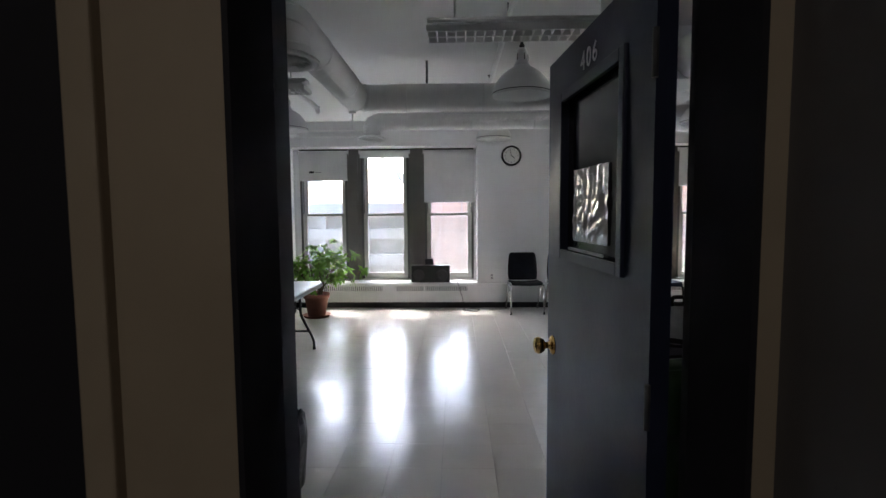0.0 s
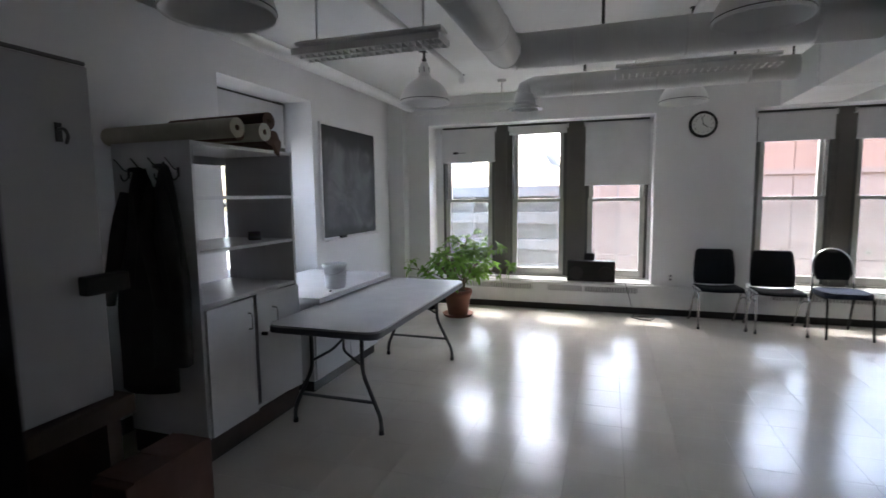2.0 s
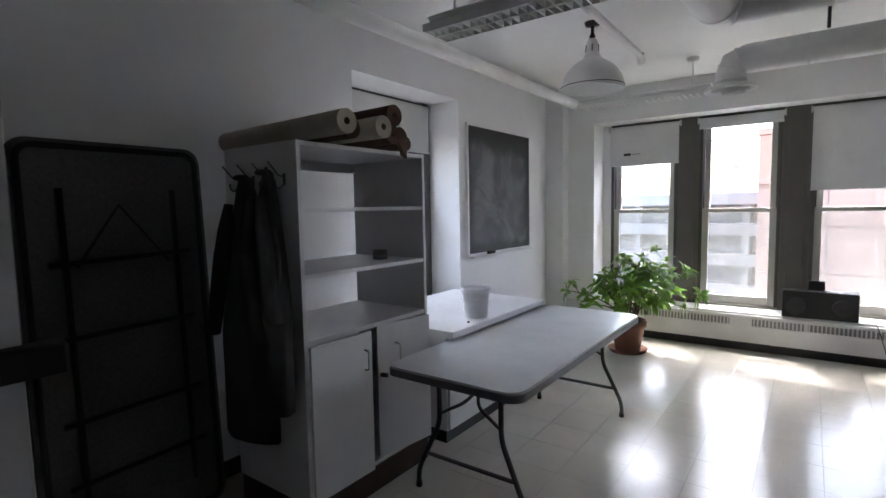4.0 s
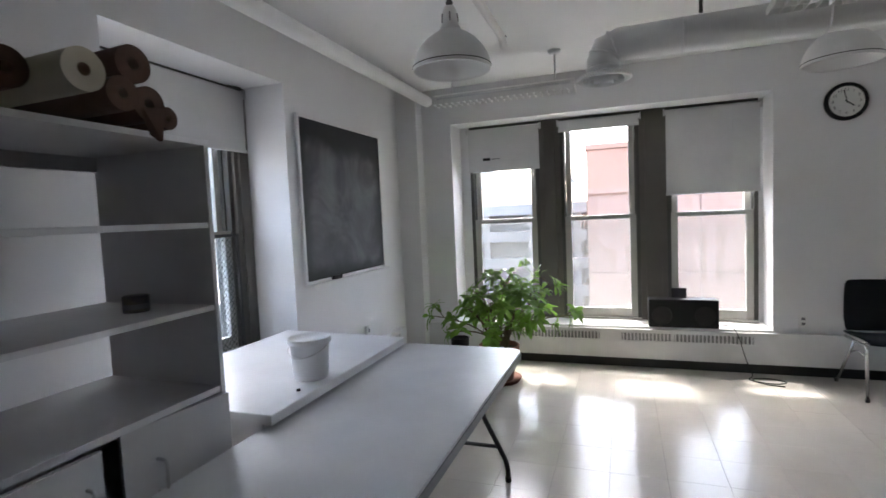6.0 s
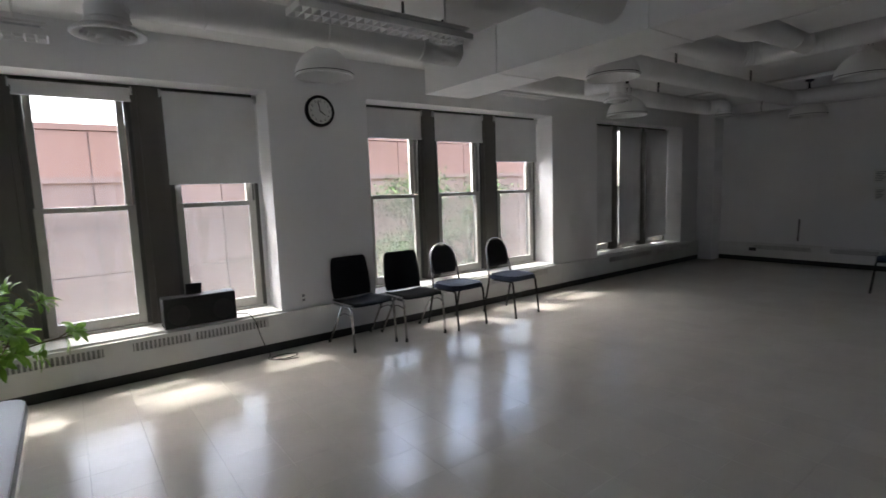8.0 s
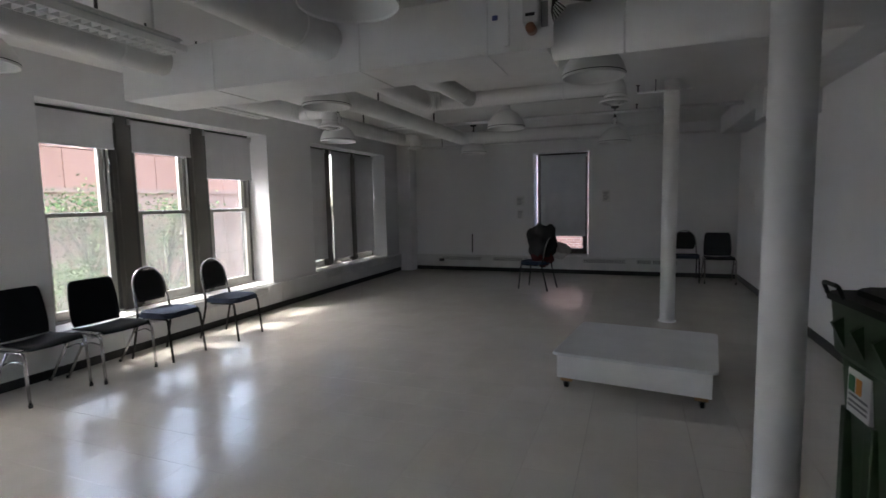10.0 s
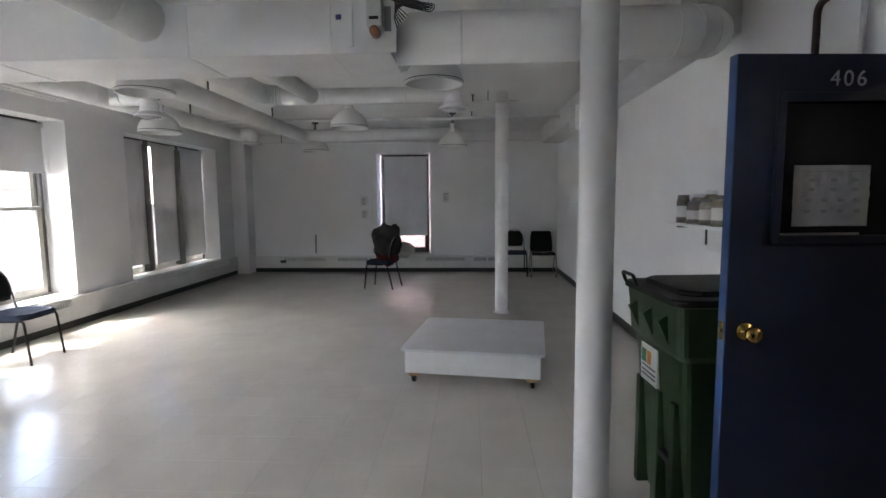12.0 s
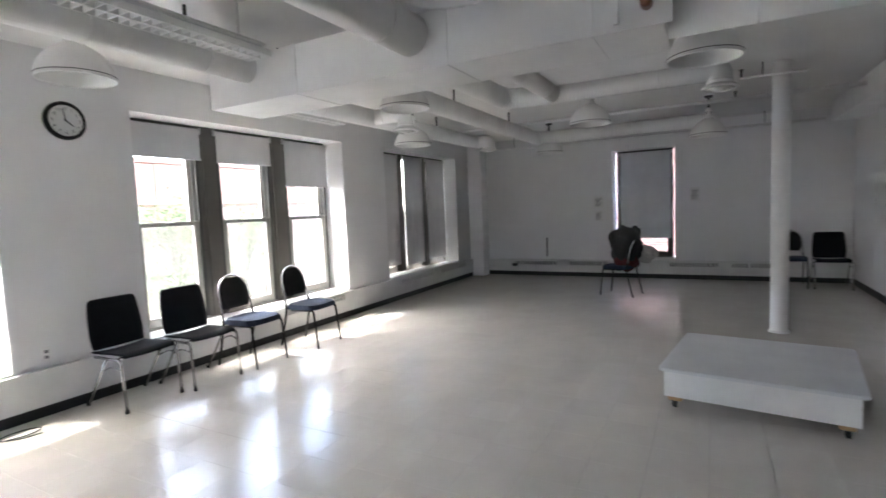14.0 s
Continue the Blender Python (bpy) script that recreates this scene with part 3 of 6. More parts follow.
# ---- baseboard heaters ----
def heater(name, m, length, runs, label, top=0.36):
    """x along the wall, y away from the room; front at y 0."""
    th = thing(name, m, label, "heater", kind="structure")
    bm = B()
    lo, hi = top - 0.105, top - 0.03
    us = sorted({0.0, length, *[v for r in runs for v in r]})
    box(bm, 0, 0, 0.085, length, 0.05, lo)
    box(bm, 0, 0, hi, length, 0.05, top - 0.004)
    box(bm, 0, -0.003, top - 0.004, length, 0.06, top + 0.004, 0.002)
    for a, b in zip(us, us[1:]):
        if not any(r[0] - 1e-6 <= a and b <= r[1] + 1e-6 for r in runs):
            box(bm, a, 0, lo, b, 0.05, hi)
    part("cover", bm, M_HEAT, th)
    bm = B()
    box(bm, -0.006, 0.001, lo, 0.006, 0.02, hi)
    slat = mesh("slat", bm, M_HEAT)
    rest, count = B(), 0
    for a, b in runs:
        n = max(int((b - a) / 0.032), 1)
        for i in range(n):
            x = a + (i + 0.5) * (b - a) / n
            if count < 150:
                o = new("slat", slat)
                o.parent = th
                o.matrix_local = Matrix.Translation((x, 0, 0))
            else:
                box(rest, x - 0.006, 0.001, lo, x + 0.006, 0.02, hi)
            count += 1
    if count > 150:
        tagged(part("louvre", rest, M_HEAT, th), kind="stuff")
    # grey sheet behind the slats, its tone standing for the shade in the slots
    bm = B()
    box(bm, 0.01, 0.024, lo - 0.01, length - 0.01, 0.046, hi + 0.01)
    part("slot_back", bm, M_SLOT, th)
    bm = B()
    box(bm, 0, 0.012, 0.0, length, 0.05, 0.085)
    part("toe_strip", bm, M_BASE, th, "black vinyl base strip")
    x = 2.4
    while x < length - 0.3:
        bm = B()
        box(bm, x, -0.0035, 0.09, x + 0.03, 0.0, top - 0.01)
        part("joint_cover", bm, M_HEAT, th)
        x += 2.45
    return th


runs = []
for ga, gb in GROUPS:
    a0 = ga - XW - 0.3
    for a, b in ((0.55, 1.75), (1.95, 3.05)):
        runs.append((a0 + a, a0 + b))
heater("heater_1", pose(-3.27, YN - 0.055, 0), 8.05 + 3.27, [(a - 0.225, b - 0.225) for a, b in runs], "long white enamelled baseboard heater with slotted grilles and a black base")
heater("heater_2", pose(XE - 0.055, 7.55, 0, 0, 0, -90), 7.55 - YS - 0.02, [(0.6, 1.5), (1.75, 2.5), (3.6, 4.4), (4.6, 5.3)], "white enamelled baseboard heater with a black base", 0.33)
heater("heater_3", pose(XW + 0.055, 5.62, 0, 0, 0, 90), 1.95, [(0.25, 1.0), (1.15, 1.8)], "short white baseboard heater below the blackboard")
bm = B()
box(bm, DOOR_X1 + 0.12, YS, 0, XE - 0.06, YS + 0.008, 0.10, 0.002)
piece("baseboard_south", bm, M_BASE, "black vinyl baseboard strip", "baseboard", "structure")
bm = B()
box(bm, XW, YS, 0, XW + 0.008, 5.6, 0.10, 0.002)
piece("baseboard_west", bm, M_BASE, "black vinyl baseboard strip", "baseboard", "structure")


# ---- ceiling services ----
def duct(label, pts, r, rb=0.22, gores=5):
    th = thing("round_duct", pose(0, 0, 0), label, "duct", "round ducts")
    line = bend(pts, rb, gores)
    bm = B()
    tube(bm, line, r, 28)
    part("pipe", bm, M_DUCT, th)
    for a, b in zip(line, line[1:]):
        L = (b - a).length
        n = int(L / 0.62) if L > 0.5 else (1 if L > 0.05 and len(pts) > 2 else 0)
        for i in range(n):
            p = a + (b - a) * ((i + 0.5) / n)
            d = (b - a).normalized()
            bm = B()
            tube(bm, [p - d * 0.009, p - d * 0.004, p + d * 0.004, p + d * 0.009], [r - 0.001, r + 0.004, r + 0.004, r - 0.001], 28, False)
            part("seam_ring", bm, M_DUCT, th)
    return th


def diffuser(x, y, z, r=0.17, duct_r=0.115, up=0.18):
    """Round ceiling diffuser facing down at height z, on a short drop."""
    th = thing("air_diffuser", pose(x, y, z), "round white stepped air diffuser on a duct end", "air diffuser", "air diffusers")
    bm = B()
    lathe(bm, [(duct_r, up), (duct_r, 0.045), (r * 0.85, 0.03), (r, 0.012), (r, 0.0), (r * 0.93, -0.004), (r * 0.88, 0.006), (duct_r * 0.95, 0.03)], 32)
    part("collar", bm, M_DUCT, th)
    for k, rr in enumerate((0.80, 0.58, 0.36)):
        bm = B()
        lathe(bm, [(r * rr, -0.012 - 0.006 * k), (r * rr * 0.80, 0.022), (r * rr * 0.78, 0.022), (r * rr * 0.96, -0.014 - 0.006 * k)], 32)
        part("cone_ring", bm, M_DUCT, th)
    # disc toned darker for the shade up inside the duct
    bm = B()
    lathe(bm, [(0, 0.03), (duct_r, 0.03)], 24)
    part("throat", bm, M_SLOT, th)
    return th


def rod(x, y, z0, z1=ZC):
    bm = B()
    tube(bm, [(x, y, z0), (x, y, z1)], 0.011, 8)
    piece("hanger_rod", bm, M_STEEL, "grey steel hanger strap from the ceiling", "hanger", group="duct hangers")


DL = "white painted round sheet metal air duct under the ceiling"
duct(DL, [(-1.27, 2.95, 2.31), (-1.27, 2.95, 2.51), (-1.27, 4.85, 2.51), (0.93, 4.85, 2.51)], 0.122, rb=0.12, gores=2)
duct(DL, [(-1.365, 6.24, 2.355), (-1.365, 6.24, 2.545), (0.93, 6.24, 2.545)], 0.102, rb=0.19, gores=2)
duct(DL, [(1.38, 6.9, 2.60), (6.4, 6.9, 2.60), (6.4, 6.65, 2.60), (6.4, 6.65, 2.46)], 0.105)
duct(DL, [(1.38, 5.9, 2.60), (6.75, 5.9, 2.60), (6.75, 3.25, 2.60), (6.75, 3.25, 2.46)], 0.105)
duct(DL, [(1.38, 5.2, 2.60), (3.45, 5.2, 2.60), (3.45, 3.2, 2.60), (3.45, 3.2, 2.46)], 0.105)
duct(DL, [(3.35, 6.9, 2.60), (3.35, 6.42, 2.60), (3.35, 6.42, 2.42)], 0.09, rb=0.10)
duct(DL, [(1.38, 4.72, 2.58), (3.45, 4.68, 2.59)], 0.085)
duct("large white insulated round duct leaving the duct box", [(1.16, 3.46, 2.44), (1.16, 1.62, 2.44), (1.75, 1.47, 2.60)], 0.146, rb=0.3)
for x, y, z in ((-1.27, 2.95, 2.285), (-1.365, 6.24, 2.335), (6.4, 6.65, 2.43), (6.75, 3.25, 2.43), (3.45, 3.2, 2.43), (3.35, 6.42, 2.39)):
    diffuser(x, y, z, duct_r=0.10 if x > 0 or y > 6 else 0.118, r=0.15 if x > 0 else 0.172, up=0.06)
for x, y, z in ((-0.62, 4.85, 2.64), (0.6, 4.85, 2.64), (-0.80, 6.24, 2.66), (0.45, 6.24, 2.66), (3.6, 5.9, 2.7), (5.4, 5.9, 2.7), (5.0, 6.9, 2.7)):
    rod(x, y, z)
# rectangular plenum
bx = thing("duct_box", pose(0, 0, 0), "long white rectangular sheet metal duct box hung below the ceiling", "duct")
for a, b in ((3.46, 3.80), (3.80, 4.615), (4.615, 5.78), (5.78, 6.66)):
    bm = B()
    box(bm, 0.92, a + 0.002, 2.30, 1.40, b - 0.002, 2.63, 0.003)
    part("duct_section", bm, M_DUCT, bx)
for y in (3.80, 4.615, 5.78):
    bm = B()
    box(bm, 0.912, y - 0.012, 2.296, 1.404, y + 0.012, 2.635)
    part("flange", bm, M_DUCT, bx)
for y in (3.9, 5.2, 6.4):
    for x in (0.93, 1.39):
        bm = B()
        tube(bm, [(x, y, 2.62), (x, y, ZC)], 0.008, 6)
        part("hanger_rod", bm, M_STEEL, bx)
fl = thing("duct_box", pose(0, 0, 0), "flat white rectangular duct section beyond the main duct box", "duct")
bm = B()
box(bm, 2.55, 3.55, 2.60, 3.15, 4.58, ZC - 0.004, 0.004)
part("duct_section", bm, M_DUCT, fl)
# controls on the plenum's end
ac = thing("damper_actuator", pose(0.915, 3.555, 2.445), "grey damper motor with copper hub and black cables", "actuator")
bm = B()
box(bm, -0.012, -0.13, -0.15, -0.002, 0.19, 0.20, 0.002)
part("back_plate", bm, M_DUCT, ac)
bm = B()
box(bm, -0.075, -0.062, -0.03, -0.012, 0.022, 0.125, 0.012)
case = part("motor_case", bm, mat("grey_case", (0.52, 0.52, 0.52), (0.46, 0.46, 0.46), rough=0.45), ac)
bm = B()
box(bm, -0.0765, -0.045, 0.005, -0.0745, 0.005, 0.022, 0.001)
part("slot", bm, M_BLACKPL, case)
bm = B()
lathe(bm, [(0, 0.075), (0.016, 0.075), (0.026, 0.062), (0.028, 0.0), (0, 0)], 20)
bmesh.ops.transform(bm, matrix=pose(-0.012, -0.02, -0.05, 0, -90, 0), verts=bm.verts)
part("hub", bm, mat("copper", (0.30, 0.15, 0.10), rough=0.4, metal=1.0), ac, "copper-coloured hub")
bm = B()
box(bm, -0.02, -0.105, -0.04, -0.012, -0.068, 0.09, 0.003)
part("dark_plate", bm, M_SLOT, ac)
bm = B()
box(bm, -0.035, 0.105, -0.12, -0.012, 0.13, 0.17, 0.003)
part("conduit_strip", bm, M_WHITE, ac)
bm = B()
box(bm, -0.018, 0.17, 0.03, -0.012, 0.20, 0.055)
part("sticker", bm, mat("blue_sticker", (0.05, 0.06, 0.2), rough=0.5), ac, "small blue sticker")
for i in range(6):
    bm = B()
    k = 0.012 * i
    tube(bm, bend([(-0.045, -0.02 - 0.005 * i, 0.12), (-0.05, -0.04, 0.175 - 0.004 * i), (-0.05, -0.17, 0.115 - k * 0.6), (-0.05, -0.27 - k, 0.10 - k), (-0.05, -0.29 - k, 0.05 + k * 0.5), (-0.045, -0.17, 0.09 + k * 0.4), (-0.04, -0.12, 0.04 + k), (-0.04, -0.14 - k, -0.03 + k)], 0.05, 4), 0.0032, 6)
    part("cable", bm, M_RUBBER, ac, "black control cable")
# soffit run along the south wall
so = thing("duct_run", pose(0, 0, 0), "white boxed duct run along the top of the wall", "duct")
bm = B()
box(bm, 1.55, YS + 0.002, 2.545, 7.9, 1.66, ZC - 0.002, 0.004)
part("duct_section", bm, M_DUCT, so)
bm = B()
box(bm, 4.25, YS + 0.002, 2.30, 4.62, 1.78, 2.60, 0.006)
part("drop_box", bm, M_DUCT, so)


def pendant(x, y, z=2.375, k=0.985, label="white enamelled industrial dome pendant lamp, switched off"):
    th = thing("pendant_lamp", pose(x, y, z), label, "pendant lamp", "dome pendant lamps")
    R = 0.232 * k
    prof = [(R, 0.0), (R, 0.018), (R * 0.985, 0.045), (R * 0.93, 0.085), (R * 0.82, 0.13), (R * 0.66, 0.172), (R * 0.48, 0.203), (R * 0.33, 0.222), (R * 0.26, 0.235)]
    prof = [(r, h * k) for r, h in prof]
    bm = B()
    lathe(bm, prof + [(r - 0.004, h - 0.004) for r, h in prof[::-1]] + [(R, 0.0)], 40)
    part("shade", bm, M_WHITE, th)
    bm = B()
    lathe(bm, [(R + 0.001, 0.016), (R + 0.0035, 0.019), (R + 0.001, 0.022)], 40)
    part("rim_band", bm, M_STEEL, th)
    bm = B()
    lathe(bm, [(r * k, h * k) for r, h in ((0.062, 0.23), (0.062, 0.245), (0.050, 0.262), (0.046, 0.30), (0.040, 0.345), (0.028, 0.372), (0, 0.375))], 20)
    part("neck", bm, M_WHITE, th)
    # dark bars on the neck's face, coloured as the shade inside its openings
    for i in range(5):
        a = radians(72 * i)
        bm = B()
        tube(bm, [(0.0485 * k * math.cos(a), 0.0485 * k * math.sin(a), 0.275 * k), (0.0455 * k * math.cos(a), 0.0455 * k * math.sin(a), 0.325 * k)], 0.005, 6)
        part("vent_slot", bm, M_SLOT, th)
    bm = B()
    top = ZC - z
    lathe(bm, [(0.0, 0.372 * k), (0.018, 0.374 * k), (0.022, 0.395 * k), (0.012, 0.41 * k), (0.012, top - 0.03), (0.0, top - 0.03)], 12)
    lathe(bm, [(0.0, top - 0.032), (0.05, top - 0.024), (0.058, top - 0.001), (0.0, top)], 20)
    part("stem", bm, M_STEEL, th, "dark stem and ceiling cup")
    bm = B()
    lathe(bm, [(0.0, 0.06), (0.035, 0.07), (0.045, 0.10), (0.03, 0.15), (0.02, 0.20), (0.0, 0.20)], 16)
    part("bulb", bm, M_BUCKET, th)
    return th


for x, y, z in ((-2.19, 5.64, 2.355), (0.14, 6.95, 2.42), (0.16, 4.22, 2.373), (2.32, 5.78, 2.41), (2.11, 3.306, 2.387), (4.28, 4.50, 2.37), (3.83, 6.62, 2.29), (6.85, 5.72, 2.34), (6.1, 3.3, 2.31), (-2.10, 2.95, 2.26)):
    pendant(x, y, z)


def louvre_light(x, y, z, rz=0.0, L=1.22):
    th = thing("fluorescent_light", pose(x, y, z, 0, 0, rz), "white hanging fluorescent fitting with an eggcrate louvre, off", "ceiling light", "louvred fluorescent lights")
    W = 0.20
    bm = B()
    box(bm, -L / 2, -0.05, 0.055, L / 2, 0.05, 0.085, 0.004)
    for s in (1, -1):
        vs = [bm.verts.new(p) for p in ((-L / 2, s * 0.05, 0.08), (L / 2, s * 0.05, 0.08), (L / 2, s * 0.075, 0.062), (-L / 2, s * 0.075, 0.062))]
        bm.faces.new(vs[:4])
    part("body", bm, M_WHITE, th)
    bm = B()
    n = 22
    for i in range(n + 1):
        xx = -L / 2 + L * i / n
        box(bm, xx - 0.003, -W / 2, -0.008, xx + 0.003, W / 2, 0.028)
    for yy in (-W / 2, -0.006, 0.0, W / 2 - 0.004):
        box(bm, -L / 2, yy, -0.010, L / 2, yy + 0.005, 0.030)
    part("louvre", bm, M_WHITE, th)
    for yy in (-0.045, 0.045):
        bm = B()
        tube(bm, [(-L / 2 + 0.03, yy, 0.045), (L / 2 - 0.03, yy, 0.045)], 0.013, 10)
        part("tube_lamp", bm, M_BUCKET, th)
    for xx in (-L * 0.37, L * 0.37):
        bm = B()
        tube(bm, [(xx, 0, 0.085), (xx, 0, ZC - z - 0.01)], 0.007, 8)
        lathe(bm, [(0, ZC - z - 0.035), (0.045, ZC - z - 0.03), (0.055, ZC - z - 0.002), (0, ZC - z)], 16, (xx, 0, 0))
        part("stem", bm, M_WHITE, th)
    return th


louvre_light(-2.225, 7.12, 2.505)
for x, y, z in ((0.085, 5.86, 2.505), (-1.99, 4.10, 2.41), (0.09, 3.2, 2.50), (2.5, 7.2, 2.53)):
    louvre_light(x, y, z, L=0.98 if y == 4.10 else 1.22)


def pipe(name, pts, r, material, label, category="pipe", rb=0.08):
    bm = B()
    tube(bm, bend(pts, rb, 4) if len(pts) > 2 else pts, r, 14)
    return piece(name, bm, material, label, category, group="ceiling pipes")


pipe("heating_pipe", [(-3.16, 1.6, 2.70), (-3.14, 7.69, 2.69)], 0.055, M_DUCT, "white lagged heating pipe along the top of the wall")
pipe("conduit", [(-3.30, 1.6, 2.78), (-3.28, 7.55, 2.78), (-3.22, 7.62, 2.74), (-3.2, 7.72, 2.70)], 0.014, M_STEEL, "thin dark conduit above the heating pipe")
SPR = "white sprinkler pipe under the ceiling"
SP = []
SP.append(pipe("sprinkler_pipe", [(-1.98, 1.5, 2.73), (-2.03, 6.28, 2.73), (-2.03, 6.34, 2.67)], 0.027, M_DUCT, SPR, rb=0.05))
SP.append(pipe("sprinkler_pipe", [(0.0, 2.3, 2.73), (-0.02, 5.3, 2.73)], 0.021, M_DUCT, SPR))
SP.append(pipe("sprinkler_pipe", [(0.0, 3.15, 2.73), (0.8, 3.15, 2.73)], 0.018, M_DUCT, SPR))
SP.append(pipe("sprinkler_pipe", [(5.75, 1.7, 2.70), (5.75, 7.2, 2.70)], 0.024, M_DUCT, SPR))
SP.append(pipe("sprinkler_pipe", [(8.1, 1.7, 2.62), (8.1, 7.5, 2.62)], 0.02, M_DUCT, SPR))
SP.append(pipe("sprinkler_pipe", [(4.52, 3.0, 2.70), (4.52, 2.42, 2.70)], 0.012, M_DUCT, SPR))


def sprinkler(parent, x, y, z):
    bm = B()
    tube(bm, [(x, y, z - 0.03), (x, y, z + 0.045)], 0.010, 8)
    lathe(bm, [(0, 0.05), (0.022, 0.05), (0.024, 0.044), (0, 0.042)], 12, (x, y, z))
    part("sprinkler_head", bm, M_STEEL, parent, "small dark sprinkler head")


for (pi, x, y, z) in ((0, -2.03, 6.34, 2.70), (1, -0.02, 5.26, 2.76), (3, 5.75, 3.0, 2.74), (4, 8.1, 6.2, 2.66), (5, 4.52, 2.99, 2.74)):
    sprinkler(SP[pi], x, y, z)
for pi, x, y, z in ((3, 5.75, 2.6, 2.70), (3, 5.75, 6.4, 2.70), (4, 8.1, 2.5, 2.62), (4, 8.1, 6.8, 2.62), (5, 4.52, 2.8, 2.70), (0, -2.0, 3.6, 2.73), (1, -0.01, 3.6, 2.73)):
    bm = B()
    tube(bm, [(x, y, z), (x, y, ZC)], 0.006, 6)
    part("pipe_hanger", bm, M_STEEL, SP[pi])


# ---- columns ----
for x, y, r in ((0.36, 2.464, 0.080), (4.645, 2.62, 0.083)):
    th = thing("column", pose(x, y, 0), "slim round white painted steel column", "column", "steel columns", kind="structure")
    bm = B()
    tube(bm, [(0, 0, 0), (0, 0, ZC)], r, 32)
    part("shaft", bm, M_WHITE, th)
    bm = B()
    lathe(bm, [(r + 0.02, 0.0), (r + 0.02, 0.012), (r + 0.001, 0.016)], 32)
    part("base_ring", bm, M_WHITE, th)


# ---- door 406 ----
hx, hy, fx, fy = 0.058, 1.258, -0.012, 2.068
yaw = math.degrees(math.atan2(fy - hy, fx - hx))
DW = math.hypot(fx - hx, fy - hy)
dr = thing("door_1", pose(hx, hy, 0, 0, 0, yaw), "navy blue panelled door with a glazed light, open into the room", "door", kind="structure")
# local x from the hinge to the free edge, +y the face with the number
T = 0.045
u0, u1, v0, v1 = DW - 0.66, DW - 0.17, 1.335, 1.845
bm = B()
for q in ((0, -T, 0.012, u0, 0, 2.0), (u1, -T, 0.012, DW - 0.002, 0, 2.0), (u0, -T, 0.012, u1, 0, v0), (u0, -T, v1, u1, 0, 2.0)):
    box(bm, *q)
leaf = part("door_leaf", bm, M_DOOR, dr)
bm = B()
box(bm, DW - 0.002, -T, 0.012, DW + 0.002, 0, 2.0)
part("door_edge", bm, M_DOOREDGE, dr, "brighter blue door edge")
bm = B()
for q in ((u0 - 0.02, 0.0, v0 - 0.02, u0 + 0.012, 0.012, v1 + 0.02), (u1 - 0.012, 0.0, v0 - 0.02, u1 + 0.02, 0.012, v1 + 0.02),
          (u0 + 0.012, 0.0, v0 - 0.02, u1 - 0.012, 0.012, v0 + 0.012), (u0 + 0.012, 0.0, v1 - 0.012, u1 - 0.012, 0.012, v1 + 0.02)):
    box(bm, *q, 0.003)
part("glazing_bead", bm, M_DOOR, dr)
bm = B()
box(bm, u0 - 0.003, -T / 2 - 0.003, v0 - 0.003, u1 + 0.003, -T / 2 + 0.003, v1 + 0.003)
pn = part("pane", bm, mat("smoked_glass", (0.012, 0.012, 0.014), rough=0.08, scale=3, bump=0.02), dr, "dark reflective glazing covered from behind")
bm = B()
vs = []
for i in range(31):
    for j in range(25):
        uu, vv = DW - 0.53 + 0.29 * i / 30, v0 + 0.045 + 0.225 * j / 24
        vs.append(bm.verts.new((uu, -T / 2 + 0.010 + 0.009 * abs(noise.noise(Vector((i * 0.23, j * 0.2 + i * 0.07, 1)))) - 0.003, vv)))
for i in range(30):
    for j in range(24):
        f = bm.faces.new((vs[i * 25 + j], vs[(i + 1) * 25 + j], vs[(i + 1) * 25 + j + 1], vs[i * 25 + j + 1]))
        f.smooth = True
sheet = part("paper_sheet", bm, mat("plastic_sleeve", (0.50, 0.51, 0.53), (0.42, 0.43, 0.45), rough=0.16, rvar=0.06, scale=7, fine=25, bump=0.3, coat=1.0, spec=0.8), dr, "white notice in a crinkled plastic sleeve")
bm = B()
for j, (n_, y_) in enumerate(((9, 0.2), (3, 0.165), (3, 0.13), (4, 0.09), (4, 0.05))):
    for i in range(n_):
        uu = DW - 0.51 + 0.25 * (i + 0.5) / n_
        box(bm, uu - 0.012, -T / 2 + 0.0165, v0 + 0.045 + y_, uu + 0.010, -T / 2 + 0.0172, v0 + 0.045 + y_ + (0.004 if j == 0 else 0.012))
part("print", bm, M_FAINT, sheet, "faint grey printed marks")
# bright strip added as the glint along the pane's lower edge
bm = B()
box(bm, u0 + 0.16, -T / 2 + 0.006, v0 + 0.012, u1 - 0.03, -T / 2 + 0.012, v0 + 0.020)
part("bottom_glint", bm, M_ALU, dr, "bright metal strip put in as the glint below the glass")
txt = bpy.data.curves.new("number", "FONT")
txt.body, txt.size, txt.extrude, txt.align_x, txt.space_character = "406", 0.078, 0.001, "CENTER", 1.25
tx = new("number", txt)
tx.parent = dr
tx.matrix_local = pose(DW - 0.41, 0.0015, 1.888, 90, 0, 180)
txt.materials.append(mat("number_paint", (0.55, 0.56, 0.58), rough=0.5))
tagged(tx, "pale stencilled room number 406")
for s in (1, -1):
    bm = B()
    prof = [(0.0, 0.0), (0.034, 0.0), (0.036, 0.004), (0.030, 0.010), (0.013, 0.014), (0.012, 0.03), (0.022, 0.036), (0.030, 0.048), (0.031, 0.058), (0.026, 0.068), (0.012, 0.073), (0.0, 0.074)]
    lathe(bm, prof, 24)
    bmesh.ops.transform(bm, matrix=pose(DW - 0.075, 0.0 if s > 0 else -T, 0.988, -90 * s, 0, 0), verts=bm.verts)
    part("door_knob", bm, M_BRASS, dr, "polished brass knob and rose")
bm = B()
